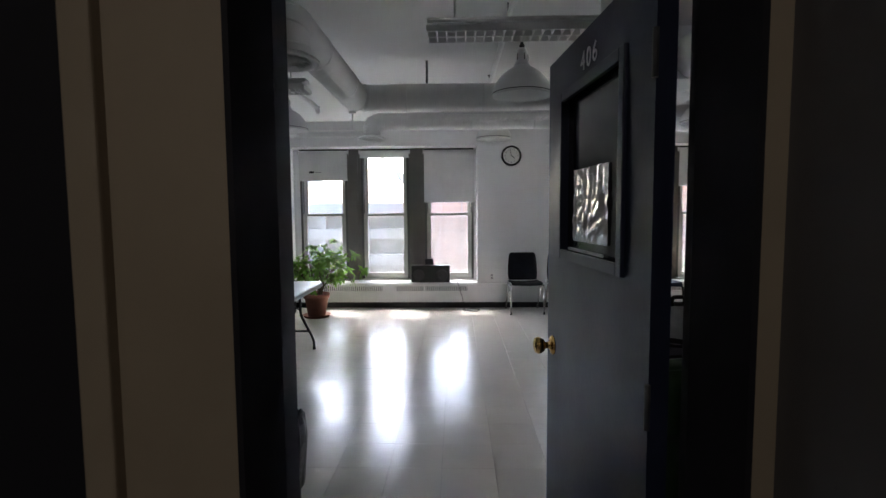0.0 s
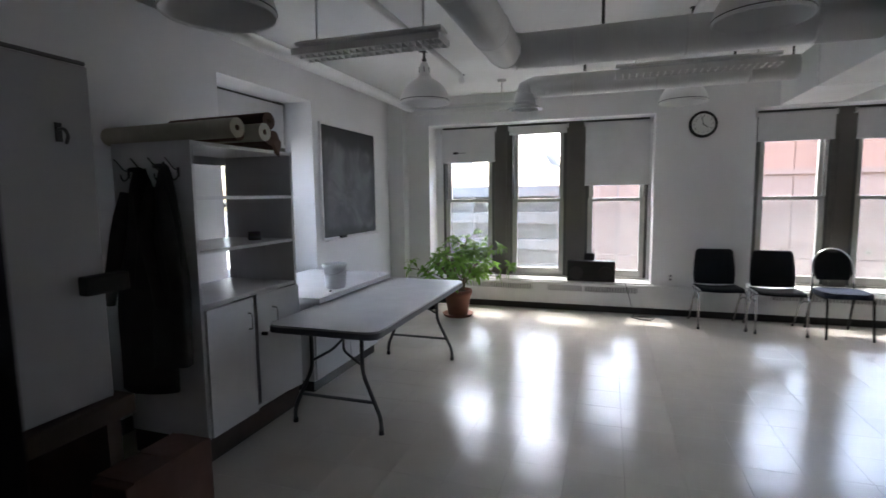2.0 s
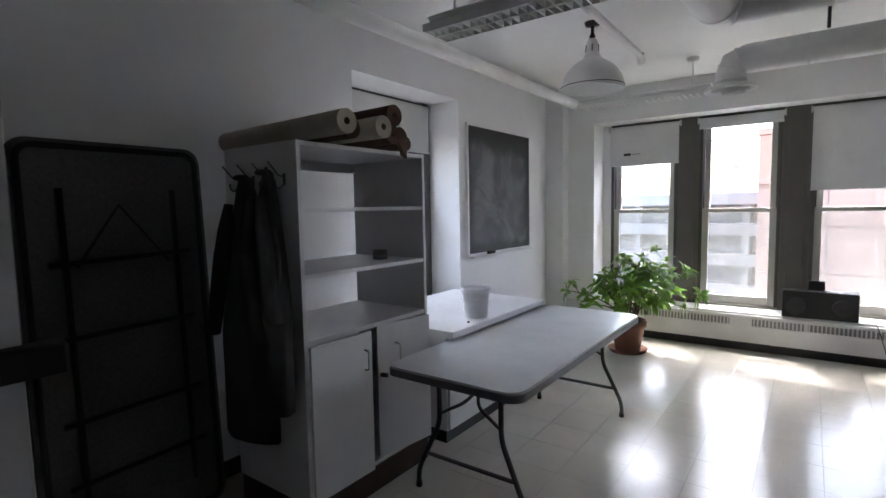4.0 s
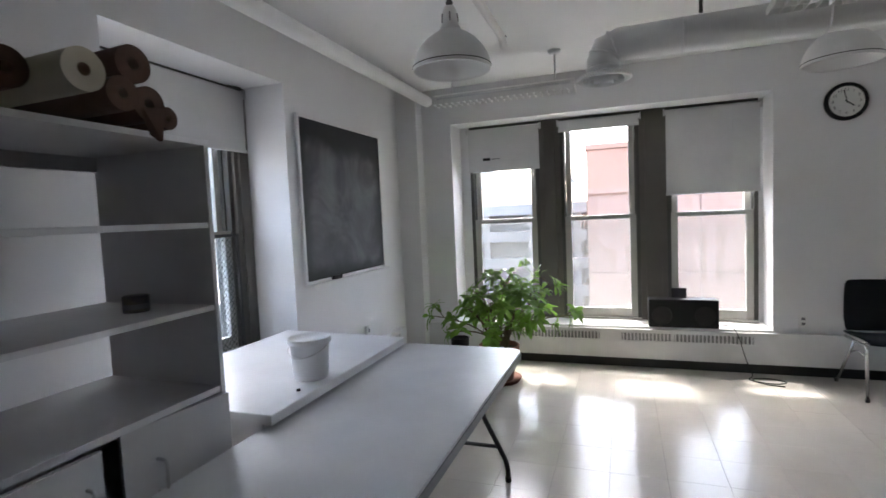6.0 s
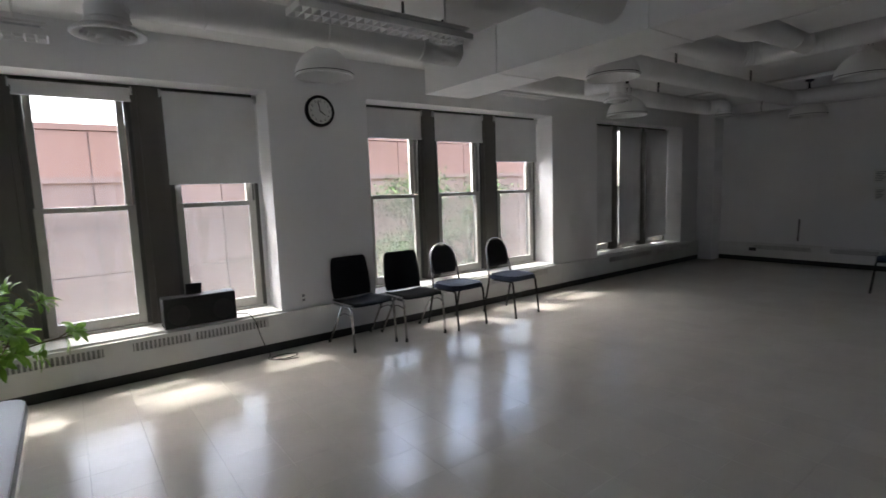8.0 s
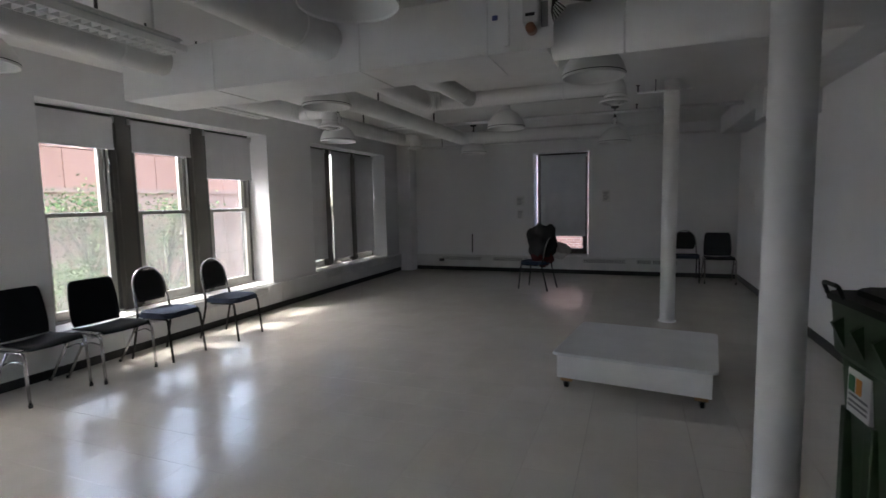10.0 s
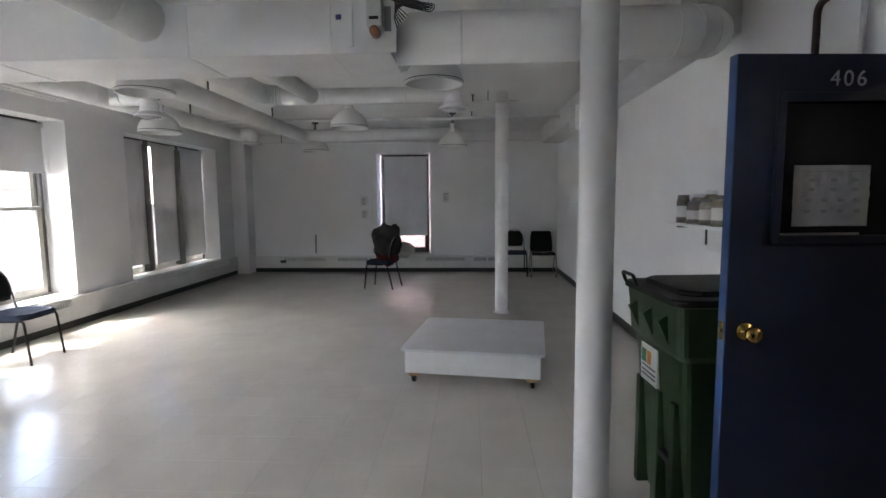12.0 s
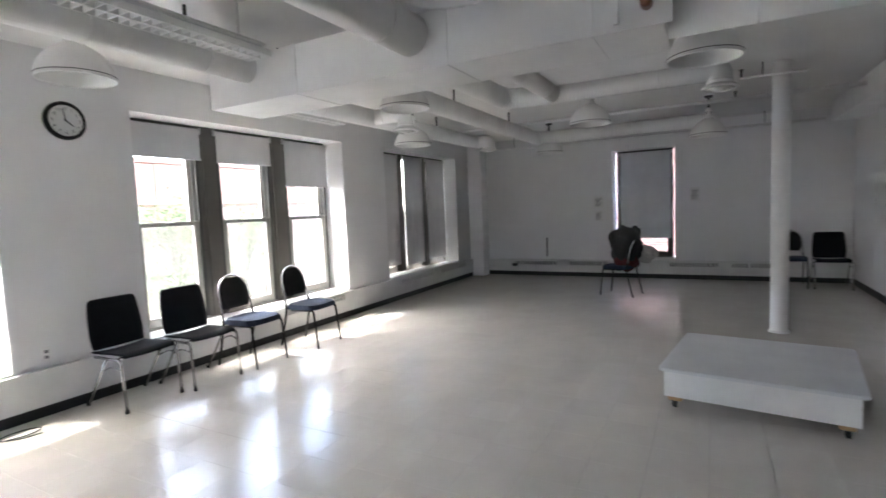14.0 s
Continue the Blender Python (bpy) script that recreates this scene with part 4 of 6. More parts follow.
box(bm, DW + 0.002, -T + 0.010, 0.953, DW + 0.0035, -0.010, 1.023)
tube(bm, [(DW + 0.002, -T / 2, 0.988), (DW + 0.010, -T / 2, 0.988)], 0.008, 10)
part("latch_plate", bm, M_BRASS, dr, "brass latch plate")
for z in (0.25, 1.05, 1.8):
    bm = B()
    tube(bm, [(-0.004, 0.004, z - 0.05), (-0.004, 0.004, z + 0.05)], 0.007, 10)
    part("hinge", bm, M_STEEL, dr)


# ---- folding table and desk ----
def folding_table(m, x0, x1, y0, y1, h):
    th = thing("folding_table", m, "grey-white plastic folding table with bent dark steel legs", "table")
    bm = B()
    slab(bm, rounded(x0, y0, x1, y1, 0.07, 6), h - 0.012, h, 0.004)
    part("tabletop", bm, M_TABLE, th)
    bm = B()
    o = rounded(x0 - 0.004, y0 - 0.004, x1 + 0.004, y1 + 0.004, 0.074, 6)
    slab(bm, o, h - 0.048, h - 0.013, 0.004)
    part("edge_skirt", bm, M_TEDGE, th, "darker grey rounded edge")
    cx = (x0 + x1) / 2
    for y, s in ((y0 + 0.20, -1), (y1 - 0.22, 1)):
        for sx in (-1, 1):
            a = cx + sx * 0.185
            b = cx + sx * 0.318
            bm = B()
            tube(bm, bend([(a, y, h - 0.05), (a, y, h - 0.22), (a + sx * 0.0, y, h - 0.33), (b, y + s * 0.02, 0.10), (b, y + s * 0.02, 0.0)], 0.08, 5), 0.0135, 12)
            part("leg", bm, M_STEEL, th)
            bm = B()
            tube(bm, [(b, y + s * 0.02, 0.0), (b, y + s * 0.02, 0.03)], 0.017, 12)
            part("foot_cap", bm, M_RUBBER, th)
        bm = B()
        tube(bm, [(cx - 0.268, y + s * 0.012, 0.20), (cx + 0.268, y + s * 0.012, 0.20)], 0.011, 10)
        part("stretcher", bm, M_STEEL, th)
        bm = B()
        tube(bm, bend([(cx - 0.185, y, h - 0.28), (cx - 0.04, y - s * 0.02, h - 0.20), (cx + 0.0, y - s * 0.10, h - 0.14), (cx, y - s * 0.42, h - 0.06)], 0.04, 4), 0.009, 8)
        tube(bm, bend([(cx + 0.185, y, h - 0.28), (cx + 0.04, y - s * 0.02, h - 0.20), (cx, y - s * 0.10, h - 0.14)], 0.04, 4), 0.009, 8)
        part("brace", bm, M_STEEL, th)
    return th


folding_table(pose(0, 0, 0, 0, 0, 0), -2.60, -1.835, 3.775, 5.665, 0.712)
ds = thing("desk", pose(0, 0, 0), "white laminate work counter below the side window", "desk")
bm = B()
slab(bm, [(-3.47, 4.33), (-2.556, 4.33), (-2.556, 5.60), (-3.47, 5.65)], 0.727, 0.767, 0.003)
part("worktop", bm, M_SHELF, ds)
bm = B()
box(bm, -3.45, 4.42, 0.09, -2.68, 5.50, 0.727, 0.003)
part("body", bm, M_SHELF, ds)
for a, b in ((4.43, 4.955), (4.965, 5.49)):
    bm = B()
    box(bm, -2.679, a, 0.10, -2.66, b, 0.735, 0.002)
    dpn = part("cabinet_door", bm, M_SHELF, ds)
    bm = B()
    tube(bm, [(-2.66, b - 0.06, 0.30), (-2.645, b - 0.06, 0.30)], 0.010, 10)
    part("knob", bm, M_ALU, dpn)
bm = B()
box(bm, -3.44, 4.44, 0.0, -2.70, 5.49, 0.088)
part("plinth", bm, M_BASE, ds)
bk = thing("bucket", pose(-2.685, 4.785, 0.767), "white plastic bucket with a snap lid on the counter", "bucket")
bm = B()
lathe(bm, [(0, 0), (0.078, 0), (0.082, 0.006), (0.092, 0.172), (0.095, 0.172), (0.095, 0.179)], 32)
part("body", bm, M_BUCKET, bk)
bm = B()
lathe(bm, [(0.100, 0.168), (0.103, 0.174), (0.102, 0.193), (0.096, 0.197), (0.088, 0.189), (0, 0.189)], 32)
part("lid", bm, M_BUCKET, bk)
bm = B()
tube(bm, [(0.100 * math.cos(radians(a)), 0.100 * math.sin(radians(a)), 0.165 - 0.05 * math.sin(radians(a - 180)) ** 1) for a in range(180, 361, 12)], 0.003, 6)
part("handle", bm, M_ALU, bk)
bm = B()
lathe(bm, [(0.0, 0.0), (0.009, 0.0), (0.009, 0.008), (0.0, 0.01)], 10)
cp = piece("bottle_cap", bm, M_BLACKPL, "tiny black cap on the counter", "cap")
cp.location = (-2.625, 4.60, 0.767)
th = thing("wall_socket", pose(XW, 6.80, 0.50), "small white wall socket box above the short heater", "socket")
bm = B()
box(bm, 0.0, -0.03, -0.04, 0.03, 0.03, 0.04, 0.004)
part("case", bm, M_WHITE, th)
bm = B()
box(bm, 0.0302, -0.012, -0.02, 0.032, 0.012, 0.02)
part("outlet", bm, M_INK, th)

# ---- tall shelf cupboard ----
SX0, SX1, SY0, SY1, SH = -3.24, -2.677, 3.336, 4.235, 1.82
cb = thing("shelf_cupboard", pose(0, 0, 0), "tall white melamine shelf cupboard, open above, two doors below, one ajar", "cupboard")
# the lower back sheet is unseen, added to keep light out of the inside
for nm, q in (("side_panel", (SX0, SY0, 0.14, SX1, SY0 + 0.02, SH)), ("side_panel", (SX0, SY1 - 0.02, 0.14, SX1, SY1, SH)), ("top_panel", (SX0, SY0 + 0.02, SH - 0.022, SX1, SY1 - 0.02, SH - 0.002)),
              ("shelf", (SX0, SY0 + 0.02, 1.502, SX1 - 0.005, SY1 - 0.02, 1.522)), ("shelf", (SX0, SY0 + 0.02, 1.200, SX1 - 0.005, SY1 - 0.02, 1.220)),
              ("shelf", (SX0, SY0 + 0.02, 0.895, SX1 - 0.005, SY1 - 0.02, 0.918)), 
              ("bottom_panel", (SX0, SY0 + 0.02, 0.14, SX1 - 0.02, SY1 - 0.02, 0.16)), ("back_light_stop", (SX0, SY0 + 0.02, 0.16, SX0 + 0.008, SY1 - 0.02, 0.895)), ("back_rail", (SX0, SY0 + 0.02, 1.74, SX0 + 0.015, SY1 - 0.02, SH - 0.024))):
    bm = B()
    box(bm, *q, 0.0015)
    part(nm, bm, M_SHELF, cb)
bm = B()
box(bm, SX0 + 0.01, SY0 + 0.004, 0, SX1 - 0.012, SY1 - 0.004, 0.139, 0.004)
part("plinth", bm, M_DARKWOOD, cb, "dark reddish wooden base")
mid = 3.80
for a, b, rot, hinge in ((SY0 + 0.022, mid - 0.055, 0, 0), (mid + 0.04, SY1 - 0.004, 8, 1)):
    bm = B()
    w = b - a
    box(bm, 0, -w if hinge else 0, 0.150, 0.018, 0 if hinge else w, 0.888, 0.0015)
    bmesh.ops.transform(bm, matrix=pose(SX1 + 0.001, b if hinge else a, 0, 0, 0, -rot if hinge else rot), verts=bm.verts)
    dpn = part("cupboard_door", bm, M_SHELF, cb, "ajar white door" if hinge else "")
    bm = B()
    yh = a + 0.05 if hinge else b - 0.05
    off = 0.062 if hinge else 0.0
    xs = SX1 + 0.019 - (off if not hinge else -0.04)
    tube(bm, bend([(xs - 0.01, yh, 0.70), (xs + 0.028, yh, 0.70), (xs + 0.028, yh, 0.80), (xs - 0.01, yh, 0.80)], 0.015, 4), 0.005, 8)
    part("handle", bm, M_ALU, dpn, "metal bow handle")
bm = B()
tube(bm, [(SX1 + 0.02, mid + 0.01, 0.64), (SX1 + 0.055, mid + 0.02, 0.64)], 0.012, 10)
part("hasp", bm, M_STEEL, cb)
tin = thing("tin", pose(-2.878, 4.06, 1.220), "small dark printed tin on a shelf", "tin")
bm = B()
lathe(bm, [(0, 0), (0.042, 0), (0.042, 0.055), (0.038, 0.058), (0, 0.058)], 24)
part("can", bm, mat("tin_print", (0.08, 0.07, 0.10), (0.18, 0.15, 0.12), rough=0.4, scale=30), tin)
bm = B()
lathe(bm, [(0.0425, 0.012), (0.0425, 0.03)], 24)
part("paper_band", bm, M_INK, tin)
# rolls on top
def paper_roll(x, y, z, r, L, turn, material, label):
    th = thing("paper_roll", pose(x, y, z, 0, 0, 180 - turn), label, "paper roll", "paper rolls")
    bm = B()
    tube(bm, [(0, 0, 0), (L * 0.3, 0, 0), (L * 0.7, 0, 0.0), (L, 0, 0)], [r, r * 0.985, r, r * 0.98], 28, False)
    u, v = Vector((0, 1, 0)), Vector((0, 0, 1))
    for xx in (0, L):
        a, b = ring(bm, (xx, 0, 0), u, v, r, 28), ring(bm, (xx, 0, 0), u, v, r * 0.30, 28)
        for i in range(28):
            bm.faces.new((a[i], a[(i + 1) % 28], b[(i + 1) % 28], b[i]))
    bmesh.ops.remove_doubles(bm, verts=bm.verts, dist=0.0005)
    part("roll", bm, material, th)
    bm = B()
    tube(bm, [(0.001, 0, 0), (L - 0.001, 0, 0)], r * 0.30, 20, False)
    tube(bm, [(0.06, 0, 0), (L - 0.06, 0, 0)], r * 0.29, 20)
    part("core", bm, M_CARD, th)


CR, BR = "large cream paper roll lying on the cupboard", "brown kraft paper roll lying on the cupboard"
paper_roll(-2.414, 3.394, SH + 0.056, 0.052, 0.97, 3, M_CREAM, CR)
paper_roll(-2.50, 3.505, SH + 0.048, 0.046, 0.9, 3, M_BROWN, BR)
paper_roll(-2.409, 3.610, SH + 0.056, 0.050, 0.95, 2, M_CREAM, CR)
paper_roll(-2.50, 3.775, SH + 0.048, 0.046, 0.8, 2, M_BROWN, BR)
paper_roll(-2.585, 3.925, SH + 0.058, 0.052, 0.8, 2, M_BROWN, BR)
paper_roll(-2.633, 4.033, SH + 0.039, 0.036, 0.8, -2, M_BROWN, BR)
paper_roll(-2.582, 3.880, SH + 0.163, 0.054, 0.8, 3, M_BROWN, "brown kraft paper roll stacked on other rolls")
bm = B()
for i in range(3):
    vs = [bm.verts.new(p) for p in ((-2.577 + 0.006 * i, 3.885, 1.86), (-2.57, 3.965, 1.87), (-2.565 + 0.006 * i, 3.935, 1.765), (-2.575, 3.91, 1.785))]
    bm.faces.new(vs)
piece("torn_paper", bm, M_BROWN, "torn scrap of brown paper hanging from a roll", "paper")
# hooks and coats on the side
for i, x in enumerate((-3.12, -3.0, -2.88, -2.765)):
    th = thing("coat_hook", pose(x, SY0, 1.665), "black wire coat hook screwed to the cupboard side", "hook", "coat hooks")
    bm = B()
    tube(bm, bend([(0, 0, 0.0), (0, -0.03, 0.0), (0, -0.06, 0.035), (0, -0.085, 0.06)], 0.02, 4), 0.004, 6)
    tube(bm, bend([(0, 0, -0.03), (0, -0.03, -0.06), (0, -0.05, -0.045), (0, -0.05, -0.02)], 0.015, 4), 0.004, 6)
    box(bm, -0.008, -0.004, -0.04, 0.008, 0.0, 0.012)
    part("wire", bm, M_STEEL, th)


def hanging(x, y, z, w, d, h, label, seed):
    """A limp garment hanging from a point against a wall behind it at +y."""
    bm = B()
    rows, seg = 18, 22
    prev = None
    for j in range(rows + 1):
        t = j / rows
        ww_ = w * (0.18 + 0.82 * min(1, (t * 1.6) ** 0.7)) * (1 - 0.12 * t)
        dd_ = d * (0.25 + 0.75 * min(1, t * 1.8))
        rr = []
        for i in range(seg):
            a = 2 * math.pi * i / seg
            fold = 1 + 0.22 * noise.noise(Vector((math.cos(a) * 2.2, math.sin(a) * 2.2, t * 1.2 + seed * 7)))
            rr.append(bm.verts.new((math.cos(a) * ww_ / 2 * fold + 0.02 * math.sin(t * 3 + seed), min(math.sin(a) * dd_ / 2 * fold, d * 0.45), -h * t)))
        if prev:
            for i in range(seg):
                f = bm.faces.new((prev[i], prev[(i + 1) % seg], rr[(i + 1) % seg], rr[i]))
                f.smooth = True
        else:
            bm.faces.new(rr)
        prev = rr
    bm.faces.new(prev[::-1])
    th = thing("coat", pose(x, y, z), label, "coat", "hanging coats")
    part("body", bm, M_COAT, th)
    for s in (-1, 1):
        bm = B()
        line = [(s * w * (0.10 + 0.36 * t), -d * (0.35 + 0.15 * t), -h * (0.10 + 0.5 * t)) for t in (0, 0.2, 0.4, 0.6, 0.8, 1.0)]
        tube(bm, line, [0.02, 0.035, 0.04, 0.038, 0.036, 0.034], 10)
        part("sleeve", bm, M_COAT, th)
    bm = B()
    tube(bm, [(0.03 * math.cos(q), 0.02 * math.sin(q) - 0.01, 0.0) for q in [i * 0.63 for i in range(11)]], 0.012, 8)
    part("collar", bm, M_COAT, th)
    return th


hanging(-2.97, SY0 - 0.075, 1.665, 0.42, 0.15, 1.22, "dark cloth coat hanging from a hook", 1)
hanging(-2.80, SY0 - 0.075, 1.68, 0.27, 0.14, 1.08, "dark apron with dangling straps hanging from a hook", 2)
bm = B()
tube(bm, bend([(-2.77, SY0 - 0.09, 1.70), (-2.70, SY0 - 0.10, 1.45), (-2.66, SY0 - 0.11, 1.30), (-2.70, SY0 - 0.10, 1.05), (-2.72, SY0 - 0.09, 0.95)], 0.08, 5), 0.006, 6)
piece("strap", bm, M_COAT, "thin dark apron strap hanging loose", "strap")

# ---- folded table on end against the wall ----
ft = thing("folded_table", pose(-3.36, 2.52, 0, 0, -3, 0), "dark folding table stored on end against the wall, underside showing", "table")
bm = B()
slab(bm, rounded(0.0, 0.0, 1.83, 0.78, 0.07, 6), 0.0, 0.03, 0.004)
bmesh.ops.transform(bm, matrix=Matrix(((0, 0, 1, 0), (0, 1, 0, 0), (1, 0, 0, 0), (0, 0, 0, 1))), verts=bm.verts)
part("tabletop", bm, mat("speckled_underside", (0.055, 0.055, 0.057), (0.10, 0.10, 0.103), rough=0.6, scale=60, fine=70, bump=0.6), ft)
bm = B()
pts = rounded(0.03, 0.03, 1.80, 0.75, 0.06, 6)
tube(bm, [(0.034, y, z) for z, y in pts + pts[:1]], 0.014, 8, False)
part("edge_rim", bm, M_BLACKPL, ft)
for y in (0.16, 0.62):
    bm = B()
    tube(bm, [(0.05, y, 0.18), (0.05, y, 1.62)], 0.013, 10)
    part("folded_leg", bm, M_BLACKPL, ft)
for z in (0.35, 0.62, 0.98, 1.30):
    bm = B()
    tube(bm, [(0.052, 0.10, z), (0.052, 0.68, z + 0.02)], 0.012, 10)
    part("cross_bar", bm, M_BLACKPL, ft)
bm = B()
tube(bm, [(0.05, 0.20, 1.28), (0.05, 0.38, 1.55), (0.05, 0.58, 1.28)], 0.009, 8)
part("brace", bm, M_BLACKPL, ft)

# ---- white board with hooks on a low wooden bench, beside the doorway ----
wb = thing("side_cupboard", pose(0, 0, 0), "white cupboard end toned grey for its dim corner, with two hooks and a dark latch", "cupboard")
# white panel toned down to grey for the dim corner it stands in
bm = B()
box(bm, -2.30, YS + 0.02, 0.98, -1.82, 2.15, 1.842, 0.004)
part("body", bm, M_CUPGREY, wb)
bm = B()
tube(bm, [(-1.818, YS + 0.03, 1.847), (-1.818, 2.14, 1.847)], 0.006, 6)
part("top_edge", bm, M_STEEL, wb, "dark top edge strip")
bm = B()
box(bm, -1.835, 2.08, 1.265, -1.79, 2.20, 1.315, 0.006)
part("latch", bm, M_BLACKPL, wb)
for y in (1.837, 2.064):
    bm = B()
    tube(bm, bend([(-1.818, y, 1.678), (-1.795, y, 1.678), (-1.785, y, 1.658), (-1.795, y, 1.643)], 0.008, 4), 0.004, 6)
    box(bm, -1.82, y - 0.007, 1.648, -1.815, y + 0.007, 1.693)
    part("hook", bm, M_STEEL, wb)
bn = thing("wooden_bench", pose(0, 0, 0), "dark brown wooden storage bench with worn trim", "bench")
bm = B()
box(bm, -2.34, YS + 0.015, 0.92, -1.79, 2.19, 0.975, 0.006)
part("top_board", bm, M_DARKWOOD, bn)
for q in ((-2.32, YS + 0.03, -2.28, 2.17), (-2.28, 2.13, -1.83, 2.17), (-2.28, YS + 0.03, -1.83, YS + 0.06)):
    bm = B()
    box(bm, q[0], q[1], 0.0, q[2], q[3], 0.918)
    part("side_board", bm, M_DARKWOOD, bn)
bm = B()
box(bm, -2.28, YS + 0.06, 0.45, -1.83, 2.13, 0.47)
part("shelf", bm, M_DARKWOOD, bn)
for nm, q, m_, lb in (("cardboard_box", (-1.77, 1.62, 0.0, -1.42, 1.98, 0.62), M_CARD, "worn brown cardboard box on the floor"), ("storage_box", (-1.785, 2.04, 0.0, -1.665, 2.32, 0.80), M_REDWOOD, "reddish brown wooden box on the floor")):
    th = thing(nm, pose(0, 0, 0), lb, "box")
    bm = B()
    box(bm, *q, 0.006)
    part("body", bm, m_, th)
    bm = B()
    box(bm, q[0] - 0.004, q[1] + 0.02, q[5] + 0.001, q[3] + 0.004, (q[1] + q[4]) / 2 - 0.003, q[5] + 0.007)
    part("flap", bm, m_, th)
    bm = B()
    box(bm, q[0] - 0.004, (q[1] + q[4]) / 2 + 0.003, q[5] + 0.001, q[3] + 0.004, q[4] - 0.02, q[5] + 0.007)
    part("flap", bm, m_, th)
wbk = thing("waste_bin", pose(-1.085, 2.04, 0), "small bin lined with a shiny black rubbish bag", "waste bin")
bm = B()
lathe(bm, [(0, 0), (0.10, 0), (0.125, 0.64), (0.13, 0.65)], 24)
part("bin", bm, M_BLACKPL, wbk)
bm = B()
prev = None
for j, (r, z) in enumerate(((0.131, 0.42), (0.142, 0.60), (0.140, 0.67), (0.122, 0.695), (0.10, 0.67), (0.08, 0.56))):
    rr = [bm.verts.new(((r + 0.014 * noise.noise(Vector((i * 0.9, j * 0.7, 3)))) * math.cos(2 * math.pi * i / 36), (r + 0.014 * noise.noise(Vector((i * 0.9, j * 0.7, 8)))) * math.sin(2 * math.pi * i / 36), z + 0.02 * noise.noise(Vector((i * 0.8, j, 5))))) for i in range(36)]
    if prev:
        for i in range(36):
            bm.faces.new((prev[i], prev[(i + 1) % 36], rr[(i + 1) % 36], rr[i]))
    prev = rr
bm.faces.new(prev)
part("bag", bm, mat("black_bag_film", (0.012, 0.012, 0.013), rough=0.18, scale=12, fine=40, bump=0.6), wbk, "crumpled glossy black bag")

# ---- blackboard and clock ----
bd = thing("blackboard", pose(XW, 0, 0), "chalk-smeared blackboard in a slim white metal frame", "blackboard")
y0, y1, z0, z1 = 5.925, 7.19, 1.062, 2.282
bm = B()
box(bm, 0.004, y0, z0, 0.018, y1, z1)
part("slate", bm, M_BLACKBOARD, bd)
for q in ((y0 - 0.022, z0 - 0.022, y0, z1 + 0.022), (y1, z0 - 0.022, y1 + 0.022, z1 + 0.022), (y0, z1, y1, z1 + 0.022), (y0, z0 - 0.022, y1, z0)):
    bm = B()
    box(bm, 0.0, q[0], q[1], 0.026, q[2], q[3], 0.003)
    part("frame", bm, M_WHITE, bd)
bm = B()
box(bm, 0.0, y0 + 0.02, z0 - 0.04, 0.065, y1 + 0.03, z0 - 0.024, 0.003)
part("chalk_tray", bm, M_WHITE, bd)
th = thing("board_eraser", pose(XW + 0.035, 6.30, z0 - 0.022), "dark felt board eraser on the chalk tray", "eraser")
bm = B()
box(bm, -0.02, -0.06, 0, 0.02, 0.06, 0.03, 0.004)
part("felt", bm, M_BLACKPL, th)
ck = thing("wall_clock", pose(0.47, YN, 2.30), "round wall clock with a black rim and white dial", "clock")
R = 0.152
bm = B()
lathe(bm, [(0, 0.0), (R, 0.0), (R, 0.02), (R - 0.012, 0.04), (R - 0.026, 0.036), (R - 0.030, 0.022)], 48)
bmesh.ops.transform(bm, matrix=pose(0, 0, 0, 90, 0, 0), verts=bm.verts)
part("rim", bm, M_BLACKPL, ck)
bm = B()
lathe(bm, [(0, 0.024), (R - 0.024, 0.024)], 40)
bmesh.ops.transform(bm, matrix=pose(0, 0, 0, 90, 0, 0), verts=bm.verts)
dial = part("dial", bm, M_PAPER, ck)
for i in range(12):
    tc_ = bpy.data.curves.new("numeral", "FONT")
    tc_.body, tc_.size, tc_.align_x, tc_.align_y = str(i or 12), 0.032, "CENTER", "CENTER"
    o = new("numeral", tc_)
    tc_.materials.append(M_BLACKPL)
    o.parent = dial
    a = radians(30 * i)
    o.matrix_local = pose(0.095 * math.sin(a), -0.0255, 0.095 * math.cos(a), 90, 0, 0)
for a, L, w in ((-12, 0.095, 0.007), (128, 0.065, 0.009)):
    bm = B()
    box(bm, -w / 2, -0.030, -0.015, w / 2, -0.027, L)
    bmesh.ops.transform(bm, matrix=Matrix.Rotation(radians(a), 4, "Y"), verts=bm.verts)
    part("pointer", bm, M_BLACKPL, dial)


